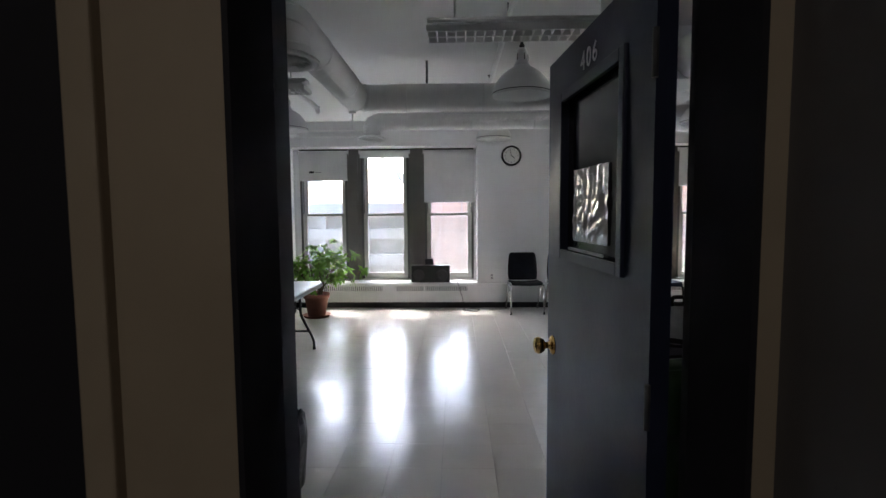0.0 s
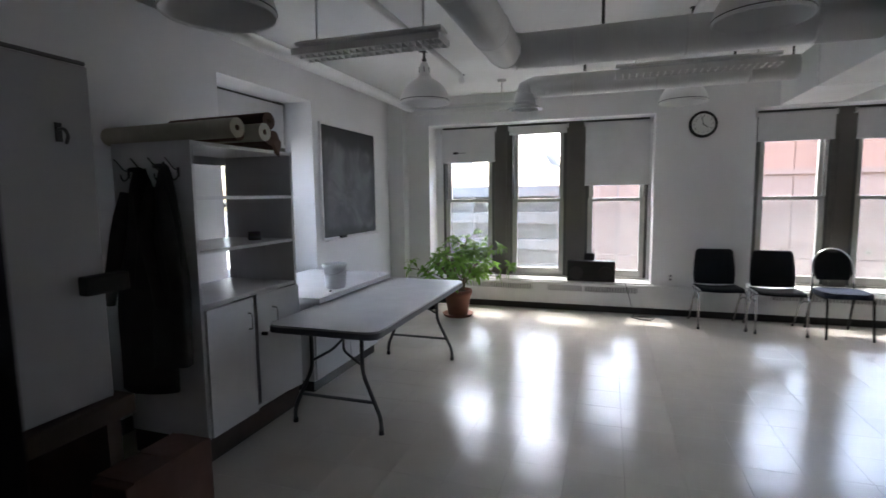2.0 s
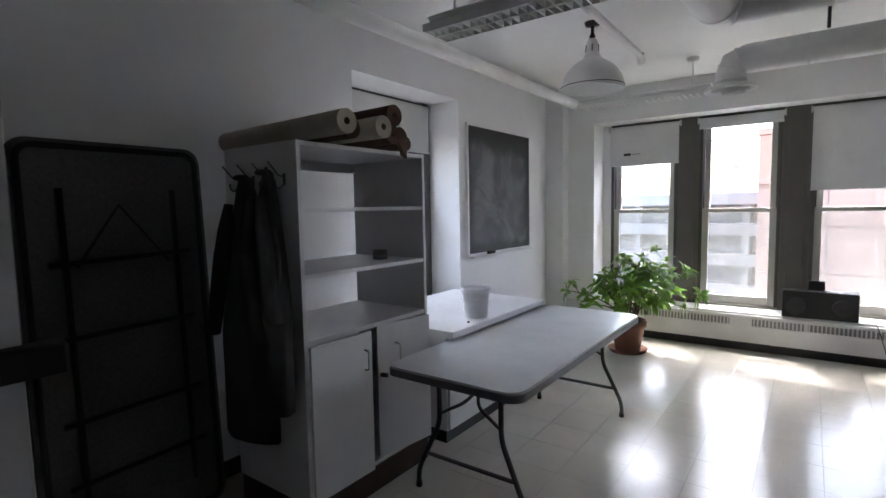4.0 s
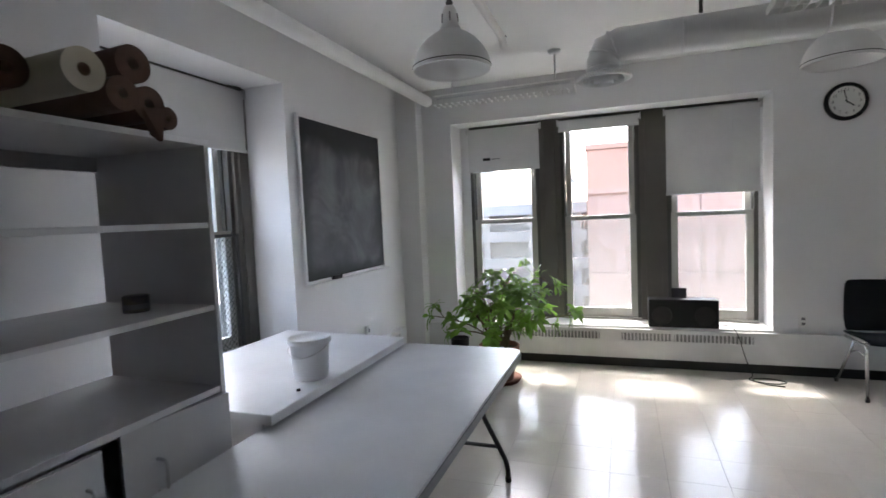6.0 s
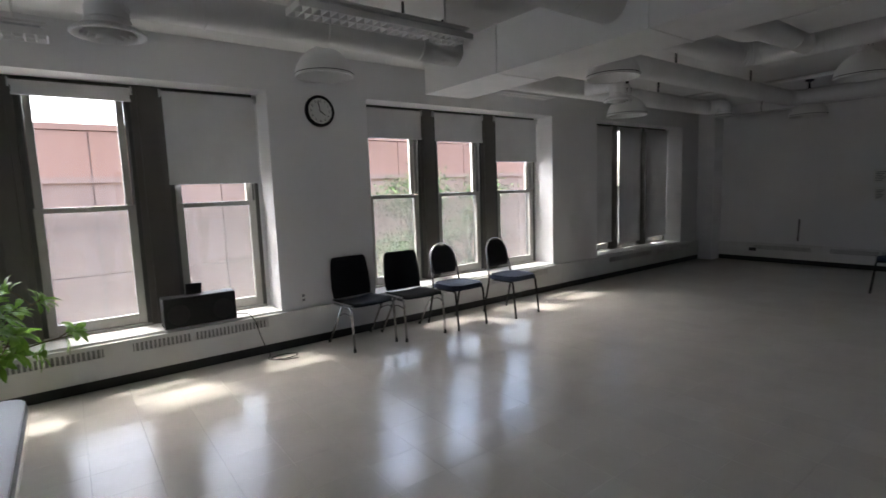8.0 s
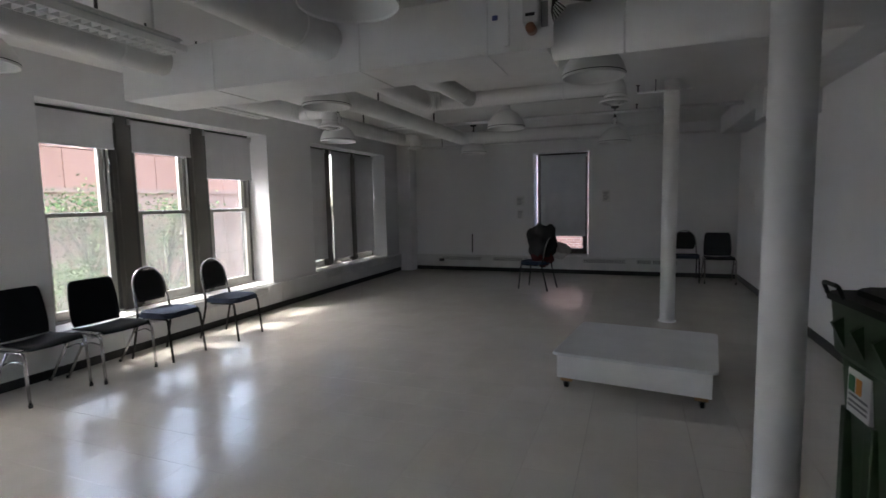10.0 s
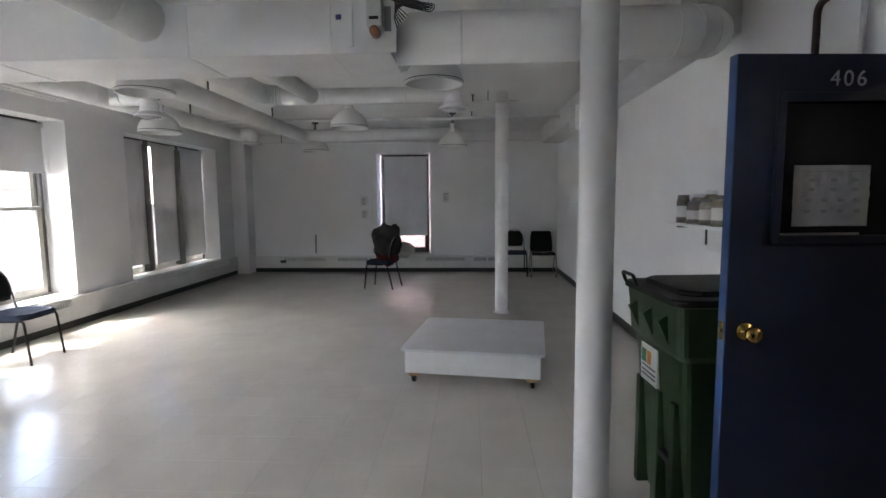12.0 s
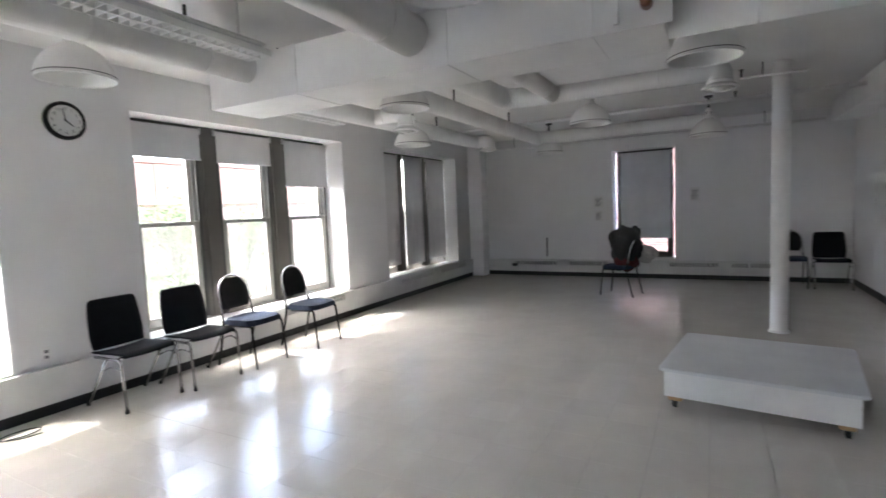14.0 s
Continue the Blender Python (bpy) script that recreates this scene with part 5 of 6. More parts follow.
# ---- chairs ----
def shell(bm, prof, w, nx=10, thick=0.008, dish=0.02):
    """A bent shell: profile of (y, z, width factor) swept across x, slightly dished."""
    grid = []
    for y, z, f in prof:
        grid.append([(x * f, y, z, 1 - (2 * x / w) ** 2) for x in [w * (i / nx - 0.5) for i in range(nx + 1)]])
    rows = [[], []]
    for k, sgn in ((0, 0), (1, 1)):
        for j, g in enumerate(grid):
            a, b = grid[max(j - 1, 0)][0], grid[min(j + 1, len(grid) - 1)][0]
            d = Vector((0, b[1] - a[1], b[2] - a[2])).normalized()
            nrm = Vector((0, -d.z, d.y))
            rows[k].append([bm.verts.new(Vector((x, y, z)) - nrm * (dish * c + sgn * thick)) for x, y, z, c in g])
    for k in (0, 1):
        for a, b in zip(rows[k], rows[k][1:]):
            for i in range(nx):
                f = bm.faces.new((a[i], a[i + 1], b[i + 1], b[i]))
                f.smooth = True
    for j in range(len(grid) - 1):
        for i in (0, nx):
            bm.faces.new((rows[0][j][i], rows[0][j + 1][i], rows[1][j + 1][i], rows[1][j][i]))
    for j in (0, len(grid) - 1):
        for i in range(nx):
            bm.faces.new((rows[0][j][i], rows[0][j][i + 1], rows[1][j][i + 1], rows[1][j][i]))


def shell_chair(m, label):
    """Faces -y; front feet at y -0.25."""
    th = thing("shell_chair", m, label, "chair", "chairs along the windows")
    bm = B()
    shell(bm, [(-0.235, 0.425, 0.93), (-0.215, 0.448, 0.97), (-0.10, 0.452, 1.0), (0.05, 0.445, 1.0), (0.13, 0.442, 0.98), (0.165, 0.447, 0.97)], 0.46)
    part("seat", bm, M_SHELL, th)
    bm = B()
    shell(bm, [(0.150, 0.452, 0.98), (0.160, 0.48, 1.02), (0.170, 0.55, 1.05), (0.185, 0.66, 1.03), (0.200, 0.77, 0.98), (0.207, 0.82, 0.94), (0.210, 0.842, 0.88), (0.211, 0.853, 0.78)], 0.42)
    part("backrest", bm, M_SHELL, th)
    for s in (-1, 1):
        x = s * 0.236
        bm = B()
        tube(bm, bend([(x, -0.25, 0.0), (x, -0.225, 0.41), (x, 0.10, 0.415)], 0.035, 5), 0.0115, 12)
        part("front_leg", bm, M_CHROME, th)
        bm = B()
        tube(bm, [(x, -0.05, 0.413), (x * 1.02, 0.24, 0.0)], 0.0115, 12)
        part("back_leg", bm, M_CHROME, th)
        bm = B()
        tube(bm, bend([(x, -0.235, 0.33), (x * 1.06, -0.12, 0.36), (x, 0.03, 0.30)], 0.05, 4), 0.006, 8)
        part("stacking_bar", bm, M_CHROME, th)
        for y in (-0.25, 0.24):
            bm = B()
            tube(bm, [(x * (1.02 if y > 0 else 1), y, 0), (x * (1.02 if y > 0 else 1), y, 0.025)], 0.0145, 10)
            part("foot_cap", bm, M_RUBBER, th)
    bm = B()
    tube(bm, [(-0.236, -0.14, 0.41), (0.236, -0.14, 0.41)], 0.010, 8)
    part("cross_bar", bm, M_CHROME, th)
    return th


def round_chair(m, label, frame_mat=None):
    frame_mat = frame_mat or M_BLACKPL
    th = thing("banquet_chair", m, label, "chair", "chairs along the windows")
    bm = B()
    slab(bm, rounded(-0.215, -0.23, 0.215, 0.19, 0.08, 6), 0.42, 0.472, 0.018)
    part("seat", bm, M_SEAT, th, "blue upholstered seat pad")
    for s in (-1, 1):
        bm = B()
        tube(bm, bend([(s * 0.205, -0.245, 0.0), (s * 0.20, -0.20, 0.415), (s * 0.20, 0.10, 0.412)], 0.03, 4), 0.0115, 10)
        part("front_leg", bm, frame_mat, th)
        bm = B()
        tube(bm, bend([(s * 0.205, 0.27, 0.0), (s * 0.20, 0.17, 0.40), (s * 0.19, 0.19, 0.52)], 0.05, 4), 0.0115, 10)
        part("back_leg", bm, frame_mat, th)
    bm = B()
    arch = [(s, y, z) for s, y, z in [(-0.19, 0.19, 0.52), (-0.185, 0.215, 0.66)]]
    for i in range(0, 11):
        a = math.pi - math.pi * i / 10
        arch.append((0.183 * math.cos(a), 0.225 + 0.04 * math.sin(a), 0.70 + 0.185 * math.sin(a)))
    arch += [(0.185, 0.215, 0.66), (0.19, 0.19, 0.52)]
    tube(bm, arch, 0.011, 10)
    part("back_frame", bm, M_CHROME, th)
    bm = B()
    prof = [(0.19, 0.555, 0.80), (0.197, 0.60, 0.92), (0.21, 0.66, 0.97), (0.222, 0.72, 0.96), (0.238, 0.79, 0.86), (0.248, 0.83, 0.70), (0.255, 0.86, 0.42)]
    shell(bm, prof, 0.36, thick=0.032, dish=0.012)
    part("backrest", bm, M_VINYL, th, "black padded rounded back")
    bm = B()
    tube(bm, [(-0.20, -0.05, 0.41), (0.20, -0.05, 0.41)], 0.009, 8)
    part("cross_bar", bm, frame_mat, th)
    return th


shell_chair(pose(0.633, 7.495, 0, 0, 0, 3), "black plastic shell stacking chair with chrome legs under the clock")
shell_chair(pose(1.19, 7.42, 0, 0, 0, -1), "black plastic shell stacking chair with chrome legs by the window")
round_chair(pose(1.76, 7.37, 0, 0, 0, 3), "black round-backed banquet chair with blue seat by the window")
round_chair(pose(2.545, 7.315, 0, 0, 0, 4), "black round-backed banquet chair with blue seat, set apart")
# chairs at the far end
c5 = round_chair(pose(6.53, 4.53, 0, 0, 0, 166), "dark chair heaped with coats standing out in the room")
c6 = round_chair(pose(7.92, 2.15, 0, 0, 0, -90), "dark round-backed chair against the far wall")
c7 = shell_chair(pose(7.90, 1.63, 0, 0, 0, -90), "dark shell chair in the far corner")


def heap(name, x, y, z, rx, ry, rz, material, label, seed, cat="coat"):
    bm = B()
    bmesh.ops.create_icosphere(bm, subdivisions=4, radius=1)
    for v in bm.verts:
        n = v.co.normalized()
        k = 1 + 0.30 * noise.noise(n * 1.8 + Vector((seed, 0, 0))) + 0.12 * noise.noise(n * 5 + Vector((0, seed, 0)))
        v.co = Vector((n.x * rx, n.y * ry, n.z * rz)) * k
    for f in bm.faces:
        f.smooth = True
    ob = piece(name, bm, material, label, cat)
    ob.location = (x, y, z)
    return ob


heap("coat", 6.52, 4.44, 0.79, 0.20, 0.24, 0.30, M_COAT, "dark winter coat heaped over a chair back", 2.0)
heap("coat", 6.55, 4.45, 0.54, 0.16, 0.18, 0.16, M_MAROON, "maroon garment on the chair below the coats", 5.0)
heap("coat", 6.70, 4.18, 0.63, 0.09, 0.17, 0.13, M_OFFWHITE, "pale grey garment sleeve hanging off the chair", 8.0)

# ---- wheeled platform ----
pl = thing("platform", pose(2.465, 2.955, 0, 0, 0, -7.5), "low white wooden platform on casters with a grey top", "platform")
bm = B()
slab(bm, rounded(-0.555, -0.575, 0.555, 0.575, 0.05, 4), 0.280, 0.300, 0.004)
part("top_board", bm, M_PLATTOP, pl)
for q in ((-0.52, -0.54, 0.52, -0.52), (-0.52, 0.52, 0.52, 0.54), (-0.52, -0.52, -0.50, 0.52), (0.50, -0.52, 0.52, 0.52)):
    bm = B()
    box(bm, q[0], q[1], 0.095, q[2], q[3], 0.279, 0.002)
    part("skirt_board", bm, M_WHITE, pl)
for sx in (-1, 1):
    for sy in (-1, 1):
        bm = B()
        box(bm, sx * 0.498, sy * 0.43, 0.062, sx * 0.44, sy * 0.518, 0.15, 0.003)
        part("wood_block", bm, M_WOOD, pl, "raw wooden corner block")
        bm = B()
        x, y = sx * 0.468, sy * 0.48
        box(bm, x - 0.024, y - 0.024, 0.056, x + 0.024, y + 0.024, 0.062)
        box(bm, x - 0.005, y - 0.020, 0.020, x + 0.030, y - 0.017, 0.057)
        box(bm, x - 0.005, y + 0.017, 0.020, x + 0.030, y + 0.020, 0.057)
        ca = part("caster", bm, M_STEEL, pl)
        bm = B()
        tube(bm, [(x + 0.014, y - 0.014, 0.025), (x + 0.014, y + 0.014, 0.025)], 0.025, 20)
        part("wheel", bm, M_RUBBER, ca)

# ---- stereo on the ledge ----
st = thing("stereo", pose(-0.76, 7.90, SILL), "black portable stereo on the window ledge", "stereo")
bm = B()
box(bm, -0.295, -0.085, 0.0, 0.295, 0.085, 0.262, 0.012)
part("cabinet", bm, M_BLACKPL, st)
for x in (-0.18, 0.18):
    bm = B()
    lathe(bm, [(0, 0.0), (0.085, 0.0), (0.088, 0.006), (0.078, 0.008), (0.05, 0.002), (0.02, 0.006), (0, 0.008)], 28)
    bmesh.ops.transform(bm, matrix=pose(x, -0.0865, 0.115, 90, 0, 0), verts=bm.verts)
    part("speaker", bm, M_RUBBER, st)
bm = B()
box(bm, -0.09, 0.02, 0.263, 0.04, 0.05, 0.355, 0.004)
part("dock", bm, M_BLACKPL, st)
bm = B()
box(bm, -0.08, 0.018, 0.276, 0.03, 0.020, 0.348)
part("screen", bm, mat("dark_screen", (0.02, 0.02, 0.022), rough=0.15, bump=0.0), st)
bm = B()
tube(bm, bend([(-0.44, 7.93, 0.40), (-0.36, 7.84, 0.41), (-0.33, 7.765, 0.36), (-0.26, 7.755, 0.10), (-0.22, 7.70, 0.006), (-0.30, 7.58, 0.006), (-0.10, 7.50, 0.006), (0.02, 7.58, 0.006), (-0.12, 7.66, 0.007), (-0.28, 7.60, 0.012), (-0.2, 7.48, 0.008), (-0.05, 7.46, 0.006)], 0.07, 5), 0.004, 6)
piece("power_cord", bm, M_RUBBER, "black power cord trailing from ledge to a floor coil", "cord")
th = thing("wall_socket", pose(0.18, YN, 0.47), "white wall socket plate above the heater", "socket")
bm = B()
box(bm, -0.036, -0.006, -0.055, 0.036, 0, 0.055, 0.003)
part("plate", bm, M_WHITE, th)
for z in (-0.022, 0.022):
    bm = B()
    box(bm, -0.014, -0.0075, z - 0.012, 0.014, -0.006, z + 0.012)
    part("outlet", bm, M_INK, th)

# ---- plant ----
pp = thing("potted_plant", pose(-2.34, 7.15, 0), "bushy green potted plant in a terracotta pot on a saucer", "plant")
bm = B()
lathe(bm, [(0, 0.02), (0.12, 0.02), (0.165, 0.27), (0.18, 0.27), (0.184, 0.33), (0.168, 0.335), (0.16, 0.29), (0, 0.29)], 36)
part("pot", bm, M_POT, pp)
bm = B()
lathe(bm, [(0, 0), (0.17, 0), (0.195, 0.035), (0.188, 0.037), (0.165, 0.012), (0, 0.012)], 36)
part("saucer", bm, M_POT, pp)
bm = B()
lathe(bm, [(0.164, 0.292), (0.10, 0.30), (0, 0.305)], 24)
part("soil", bm, M_SOIL, pp)
rng = random.Random(7)
tips = []
bms = B()
for i in range(25):
    a = i * 2.4 + rng.uniform(-0.4, 0.4)
    reach = (0.14, 0.34, 0.50, 0.62)[i % 4] * rng.uniform(0.85, 1.1)
    h = 1.0 - 0.50 * (reach / 0.66) ** 1.7 + rng.uniform(-0.16, 0.05)
    if i == 0:
        a, reach, h = 0.0, 0.66, 0.62
    if i == 1:
        a, reach, h = math.pi, 0.66, 0.58
    if i == 2:
        a, reach, h = 0.15, 0.54, 0.88
    p0 = Vector((0.07 * math.cos(a + 1), 0.07 * math.sin(a + 1), 0.29))
    p3 = Vector((reach * math.cos(a), reach * math.sin(a) * 0.62 - 0.02, max(h, 0.48)))
    p1 = p0 + Vector((0, 0, 0.20)) + Vector((rng.uniform(-0.05, 0.05), rng.uniform(-0.05, 0.05), 0))
    p2 = p0.lerp(p3, 0.65) + Vector((0, 0, 0.10))
    line = [p0 * (1 - t) ** 3 + p1 * 3 * t * (1 - t) ** 2 + p2 * 3 * t * t * (1 - t) + p3 * t ** 3 for t in [j / 10 for j in range(11)]]
    tube(bms, line, [0.010 - 0.0006 * j for j in range(11)], 6)
    tips.append((line[-1], (line[-1] - line[-3]).normalized()))
    for j in (4, 6, 7, 8, 9):
        if rng.random() < 0.42:
            continue
        b = line[j]
        e = b + Vector((rng.uniform(-0.15, 0.15), rng.uniform(-0.11, 0.11), rng.uniform(0.02, 0.16)))
        if Vector((e.x, e.y * 1.6, 0)).length < 0.74:
            tube(bms, [b, b.lerp(e, 0.5) + Vector((0, 0, 0.012)), e], [0.005, 0.004, 0.003], 5)
            tips.append((e, (e - b + Vector((0, 0, 0.05))).normalized()))
part("stem", bms, M_STEM, pp)
verts, faces = [], []
for tip, d in tips:
    n = rng.randint(8, 11)
    side = d.orthogonal().normalized()
    for i in range(n):
        q = Matrix.Rotation(2 * math.pi * i / n + rng.uniform(-0.3, 0.3), 3, d)
        out = (q @ side + d * rng.uniform(-0.1, 0.9) + Vector((0, 0, rng.uniform(-0.2, 0.45)))).normalized()
        L, W = rng.uniform(0.075, 0.135), rng.uniform(0.017, 0.026)
        nrm = out.cross(d)
        nrm = nrm.normalized() if nrm.length > 1e-3 else out.orthogonal().normalized()
        up = nrm.cross(out)
        base = tip - d * rng.uniform(0, 0.04)
        k = len(verts)
        for t, w, s in ((0.0, 0.15, 0), (0.35, 0.85, 0.05), (0.65, 1.0, 0.02), (0.88, 0.55, -0.08)):
            c = base + out * (L * t) + up * (s * L) - Vector((0, 0, 0.25 * L * t * t))
            verts += [c + nrm * (w * W) + up * 0.003, c, c - nrm * (w * W) + up * 0.003]
        verts.append(base + out * L - Vector((0, 0, 0.25 * L)) - up * (0.12 * L))
        for r in range(3):
            for c in (0, 1):
                faces.append((k + 3 * r + c, k + 3 * r + c + 1, k + 3 * r + c + 4, k + 3 * r + c + 3))
        faces += [(k + 9, k + 10, k + 12), (k + 10, k + 11, k + 12)]
me = bpy.data.meshes.new("foliage")
me.from_pydata([tuple(v) for v in verts], [], faces)
me.materials.append(M_LEAF)
fo = new("foliage", me)
fo.parent = pp
tagged(fo, "whorls of narrow fresh green leaves", kind="stuff")
th = thing("dark_pot", pose(-2.80, 7.42, 0), "small dark plastic planter beside the plant", "planter")
bm = B()
lathe(bm, [(0, 0), (0.07, 0), (0.09, 0.30), (0.094, 0.31), (0.084, 0.31), (0.08, 0.28), (0, 0.28)], 24)
part("planter", bm, M_BLACKPL, th)

# ---- green wheeled bin ----
gb = thing("wheeled_bin", pose(0.445, 1.895, 0, 0, 0, -86), "dark green wheeled refuse bin with a dark lid and white label", "refuse bin")
bm = B()
prev = None
for z, hx_, hy_ in ((0.03, 0.205, 0.20), (0.08, 0.215, 0.21), (0.80, 0.262, 0.255), (0.83, 0.285, 0.275), (0.98, 0.295, 0.285), (1.04, 0.30, 0.29)):
    rr = [bm.verts.new((x, y, z)) for x, y in rounded(-hx_, -hy_, hx_, hy_, 0.035, 3)]
    if prev:
        for i in range(len(rr)):
            f = bm.faces.new((prev[i], prev[(i + 1) % len(rr)], rr[(i + 1) % len(rr)], rr[i]))
            f.smooth = False
    else:
        bm.faces.new(rr[::-1])
    prev = rr
bm.faces.new(prev)
part("body", bm, M_BINGREEN, gb)
bm = B()
slab(bm, rounded(-0.318, -0.30, 0.318, 0.30, 0.05, 5), 1.045, 1.075, 0.012)
slab(bm, rounded(-0.25, -0.23, 0.25, 0.23, 0.07, 5), 1.076, 1.10, 0.015)
part("lid", bm, M_BLACKPL, gb, "weathered dark grey lid")
bm = B()
tube(bm, bend([(0.30, -0.27, 1.03), (0.38, -0.27, 1.07), (0.38, 0.27, 1.07), (0.30, 0.27, 1.03)], 0.04, 4), 0.016, 10)
part("handle", bm, M_BINGREEN, gb)
for y in (-0.16, 0.0, 0.16):
    bm = B()
    vs = [bm.verts.new(p) for p in ((-0.292, y - 0.012, 0.99), (-0.292, y + 0.012, 0.99), (-0.335, y + 0.010, 0.96), (-0.335, y - 0.010, 0.96), (-0.262, y - 0.012, 0.80), (-0.262, y + 0.012, 0.80))]
    for q in ((0, 1, 2, 3), (3, 2, 5, 4), (0, 3, 4), (1, 5, 2)):
        bm.faces.new([vs[i] for i in q])
    part("rib", bm, M_BINGREEN, gb)
for y0_, y1_ in ((-0.205, -0.16), (-0.05, 0.01), (0.16, 0.205)):
    bm = B()
    box(bm, -0.268, y0_, 0.04, -0.20, y1_, 0.60, 0.006)
    part("rib", bm, M_BINGREEN, gb)
bm = B()
box(bm, -0.262, -0.16, 0.30, -0.20, -0.05, 0.33, 0.004)
part("catch_bar", bm, M_STEEL, gb, "grey lifting bar")
bm = B()
box(bm, -0.265, -0.02, 0.60, -0.245, 0.16, 0.78, 0.002)
lab = part("label_sticker", bm, M_PAPER, gb, "white label with green and orange mark")
for yy, c, w in ((0.10, (0.03, 0.16, 0.06), 0.05), (0.045, (0.6, 0.22, 0.02), 0.045)):
    bm = B()
    box(bm, -0.2665, yy, 0.69, -0.2653, yy + w, 0.755)
    part("mark", bm, mat("mark_paint", c, rough=0.5), lab)
bm = B()
for z in (0.67, 0.645, 0.625):
    box(bm, -0.2665, -0.005, z, -0.2653, 0.145, z + 0.010)
part("text_bar", bm, M_INK, lab)
for sx in (-1, 1):
    bm = B()
    tube(bm, [(0.25, sx * 0.24, 0.11), (0.25, sx * 0.29, 0.11)], 0.11, 24)
    part("wheel", bm, M_RUBBER, gb)
bm = B()
tube(bm, [(0.0, 0.0, 0.0), (0.0, 0.0, 0.05)], 0.22, 20)
part("foot", bm, M_BINGREEN, gb)
lid_bar = B()
tube(lid_bar, bend([(-0.32, 0.10, 1.07), (-0.34, 0.10, 1.12), (-0.34, 0.24, 1.12), (-0.32, 0.24, 1.07)], 0.02, 4), 0.009, 8)
part("lid_grip", lid_bar, M_BLACKPL, gb)

# ---- wall shelf with jars ----
ws = thing("wall_shelf", pose(0, 0, 0), "thin white wall shelf on brackets", "shelf")
bm = B()
box(bm, 0.95, YS, 1.285, 2.05, YS + 0.25, 1.305, 0.003)
part("board", bm, M_WHITE, ws)
for x in (1.15, 1.90):
    bm = B()
    box(bm, x - 0.008, YS, 1.14, x + 0.008, YS + 0.012, 1.285)
    box(bm, x - 0.008, YS + 0.012, 1.270, x + 0.008, YS + 0.22, 1.285)
    part("bracket", bm, M_STEEL, ws)
rng = random.Random(3)
JC = [(0.30, 0.27, 0.24), (0.45, 0.42, 0.36), (0.24, 0.22, 0.21), (0.40, 0.36, 0.29), (0.52, 0.50, 0.47)]
for i in range(9):
    x = 1.93 - 0.095 * i
    y = YS + (0.10 if i % 2 else 0.17)
    r, h = rng.uniform(0.042, 0.056), rng.uniform(0.15, 0.25)
    yel = i == 5
    th = thing("jar", pose(x, y, 1.305), "yellow plastic bottle on the wall shelf" if yel else "cloudy jar of paint with a lid on the wall shelf", "jar", "jars on the wall shelf")
    bm = B()
    lathe(bm, [(0, 0), (r, 0), (r, h * 0.8), (r * 0.8, h * 0.88), (r * 0.8, h * 0.9)], 18)
    part("body", bm, mat("jar_body", (0.62, 0.45, 0.03) if yel else JC[i % 5], tuple(c * 0.55 for c in JC[(i + 2) % 5]), rough=0.25, scale=22), th)
    bm = B()
    lathe(bm, [(r * 0.84, h * 0.88), (r * 0.86, h), (0, h)], 18)
    part("lid", bm, M_BUCKET if i % 2 else M_INK, th)
    bm = B()
    lathe(bm, [(r + 0.0006, h * 0.2), (r + 0.0006, h * 0.6)], 18)
    part("paper_label", bm, M_PAPER if i != 1 else mat("blue_label", (0.10, 0.16, 0.3), rough=0.6), th)
# papers on walls
for x, y, z, w, h, rz, lb in ((2.0, YS + 0.001, 1.10, 0.20, 0.26, 180, "white notice pinned below the shelf"),):
    th = thing("notice", pose(x - 0.1, y, z, 0, 0, rz), lb, "paper")
    bm = B()
    box(bm, 0, -0.002, 0, w, 0, h)
    part("sheet", bm, M_PAPER, th)
for y, z, w, h in ((5.30, 1.36, 0.18, 0.22), (5.28, 1.10, 0.14, 0.20), (3.60, 1.42, 0.15, 0.24)):
    th = thing("notice", pose(XE - 0.008, y, z, 0, 0, -90), "small printed paper notice taped to the wall", "paper", "paper notices")
    bm = B()
    box(bm, 0, -0.002, 0, w, 0, h)
    sh = part("sheet", bm, M_PAPER, th)
    bm = B()
    for i in range(6):
        box(bm, w * 0.15, -0.003, h * (0.15 + 0.12 * i), w * (0.6 + 0.25 * ((i * 7) % 3) / 2), -0.0022, h * (0.20 + 0.12 * i))
    part("print", bm, M_INK, sh)
th = thing("light_switch", pose(7.2, YS, 1.25, 0, 0, 180), "white light switch panel on the wall", "switch")
bm = B()
box(bm, -0.04, -0.01, 0, 0.04, 0, 0.30, 0.003)
part("plate", bm, M_WHITE, th)
th = thing("wall_socket", pose(XE - 0.06, 6.95, 0.22, 0, 0, -90), "dark outlet in the baseboard heater", "socket")
bm = B()
box(bm, -0.06, -0.008, -0.03, 0.06, 0.0, 0.03, 0.003)
part("plate", bm, M_STEEL, th)
bm = B()
tube(bm, [(XE - 0.05, 6.25, 0.40), (XE - 0.02, 6.25, 0.78)], 0.012, 8)
piece("leaning_stick", bm, M_STEEL, "short dark stick leaning against the wall", "stick")

# ---- alarm and pipes by the door ----
al = thing("fire_alarm", pose(0.215, YS, 2.22), "red fire alarm horn on a wall box", "fire alarm")
bm = B()
box(bm, -0.055, 0.0, -0.06, 0.055, 0.05, 0.06, 0.008)
part("case", bm, M_RED, al)
bm = B()
tube(bm, [(0, 0.03, -0.24), (0, 0.03, -0.06)], 0.014, 10)
part("conduit", bm, M_ALU, al)
pipe("sprinkler_pipe", [(0.73, YS + 0.06, 0.1), (0.73, YS + 0.06, 2.42), (0.42, YS + 0.06, 2.45)], 0.017, M_REDPIPE, "red oxide riser pipe beside the door", rb=0.05)
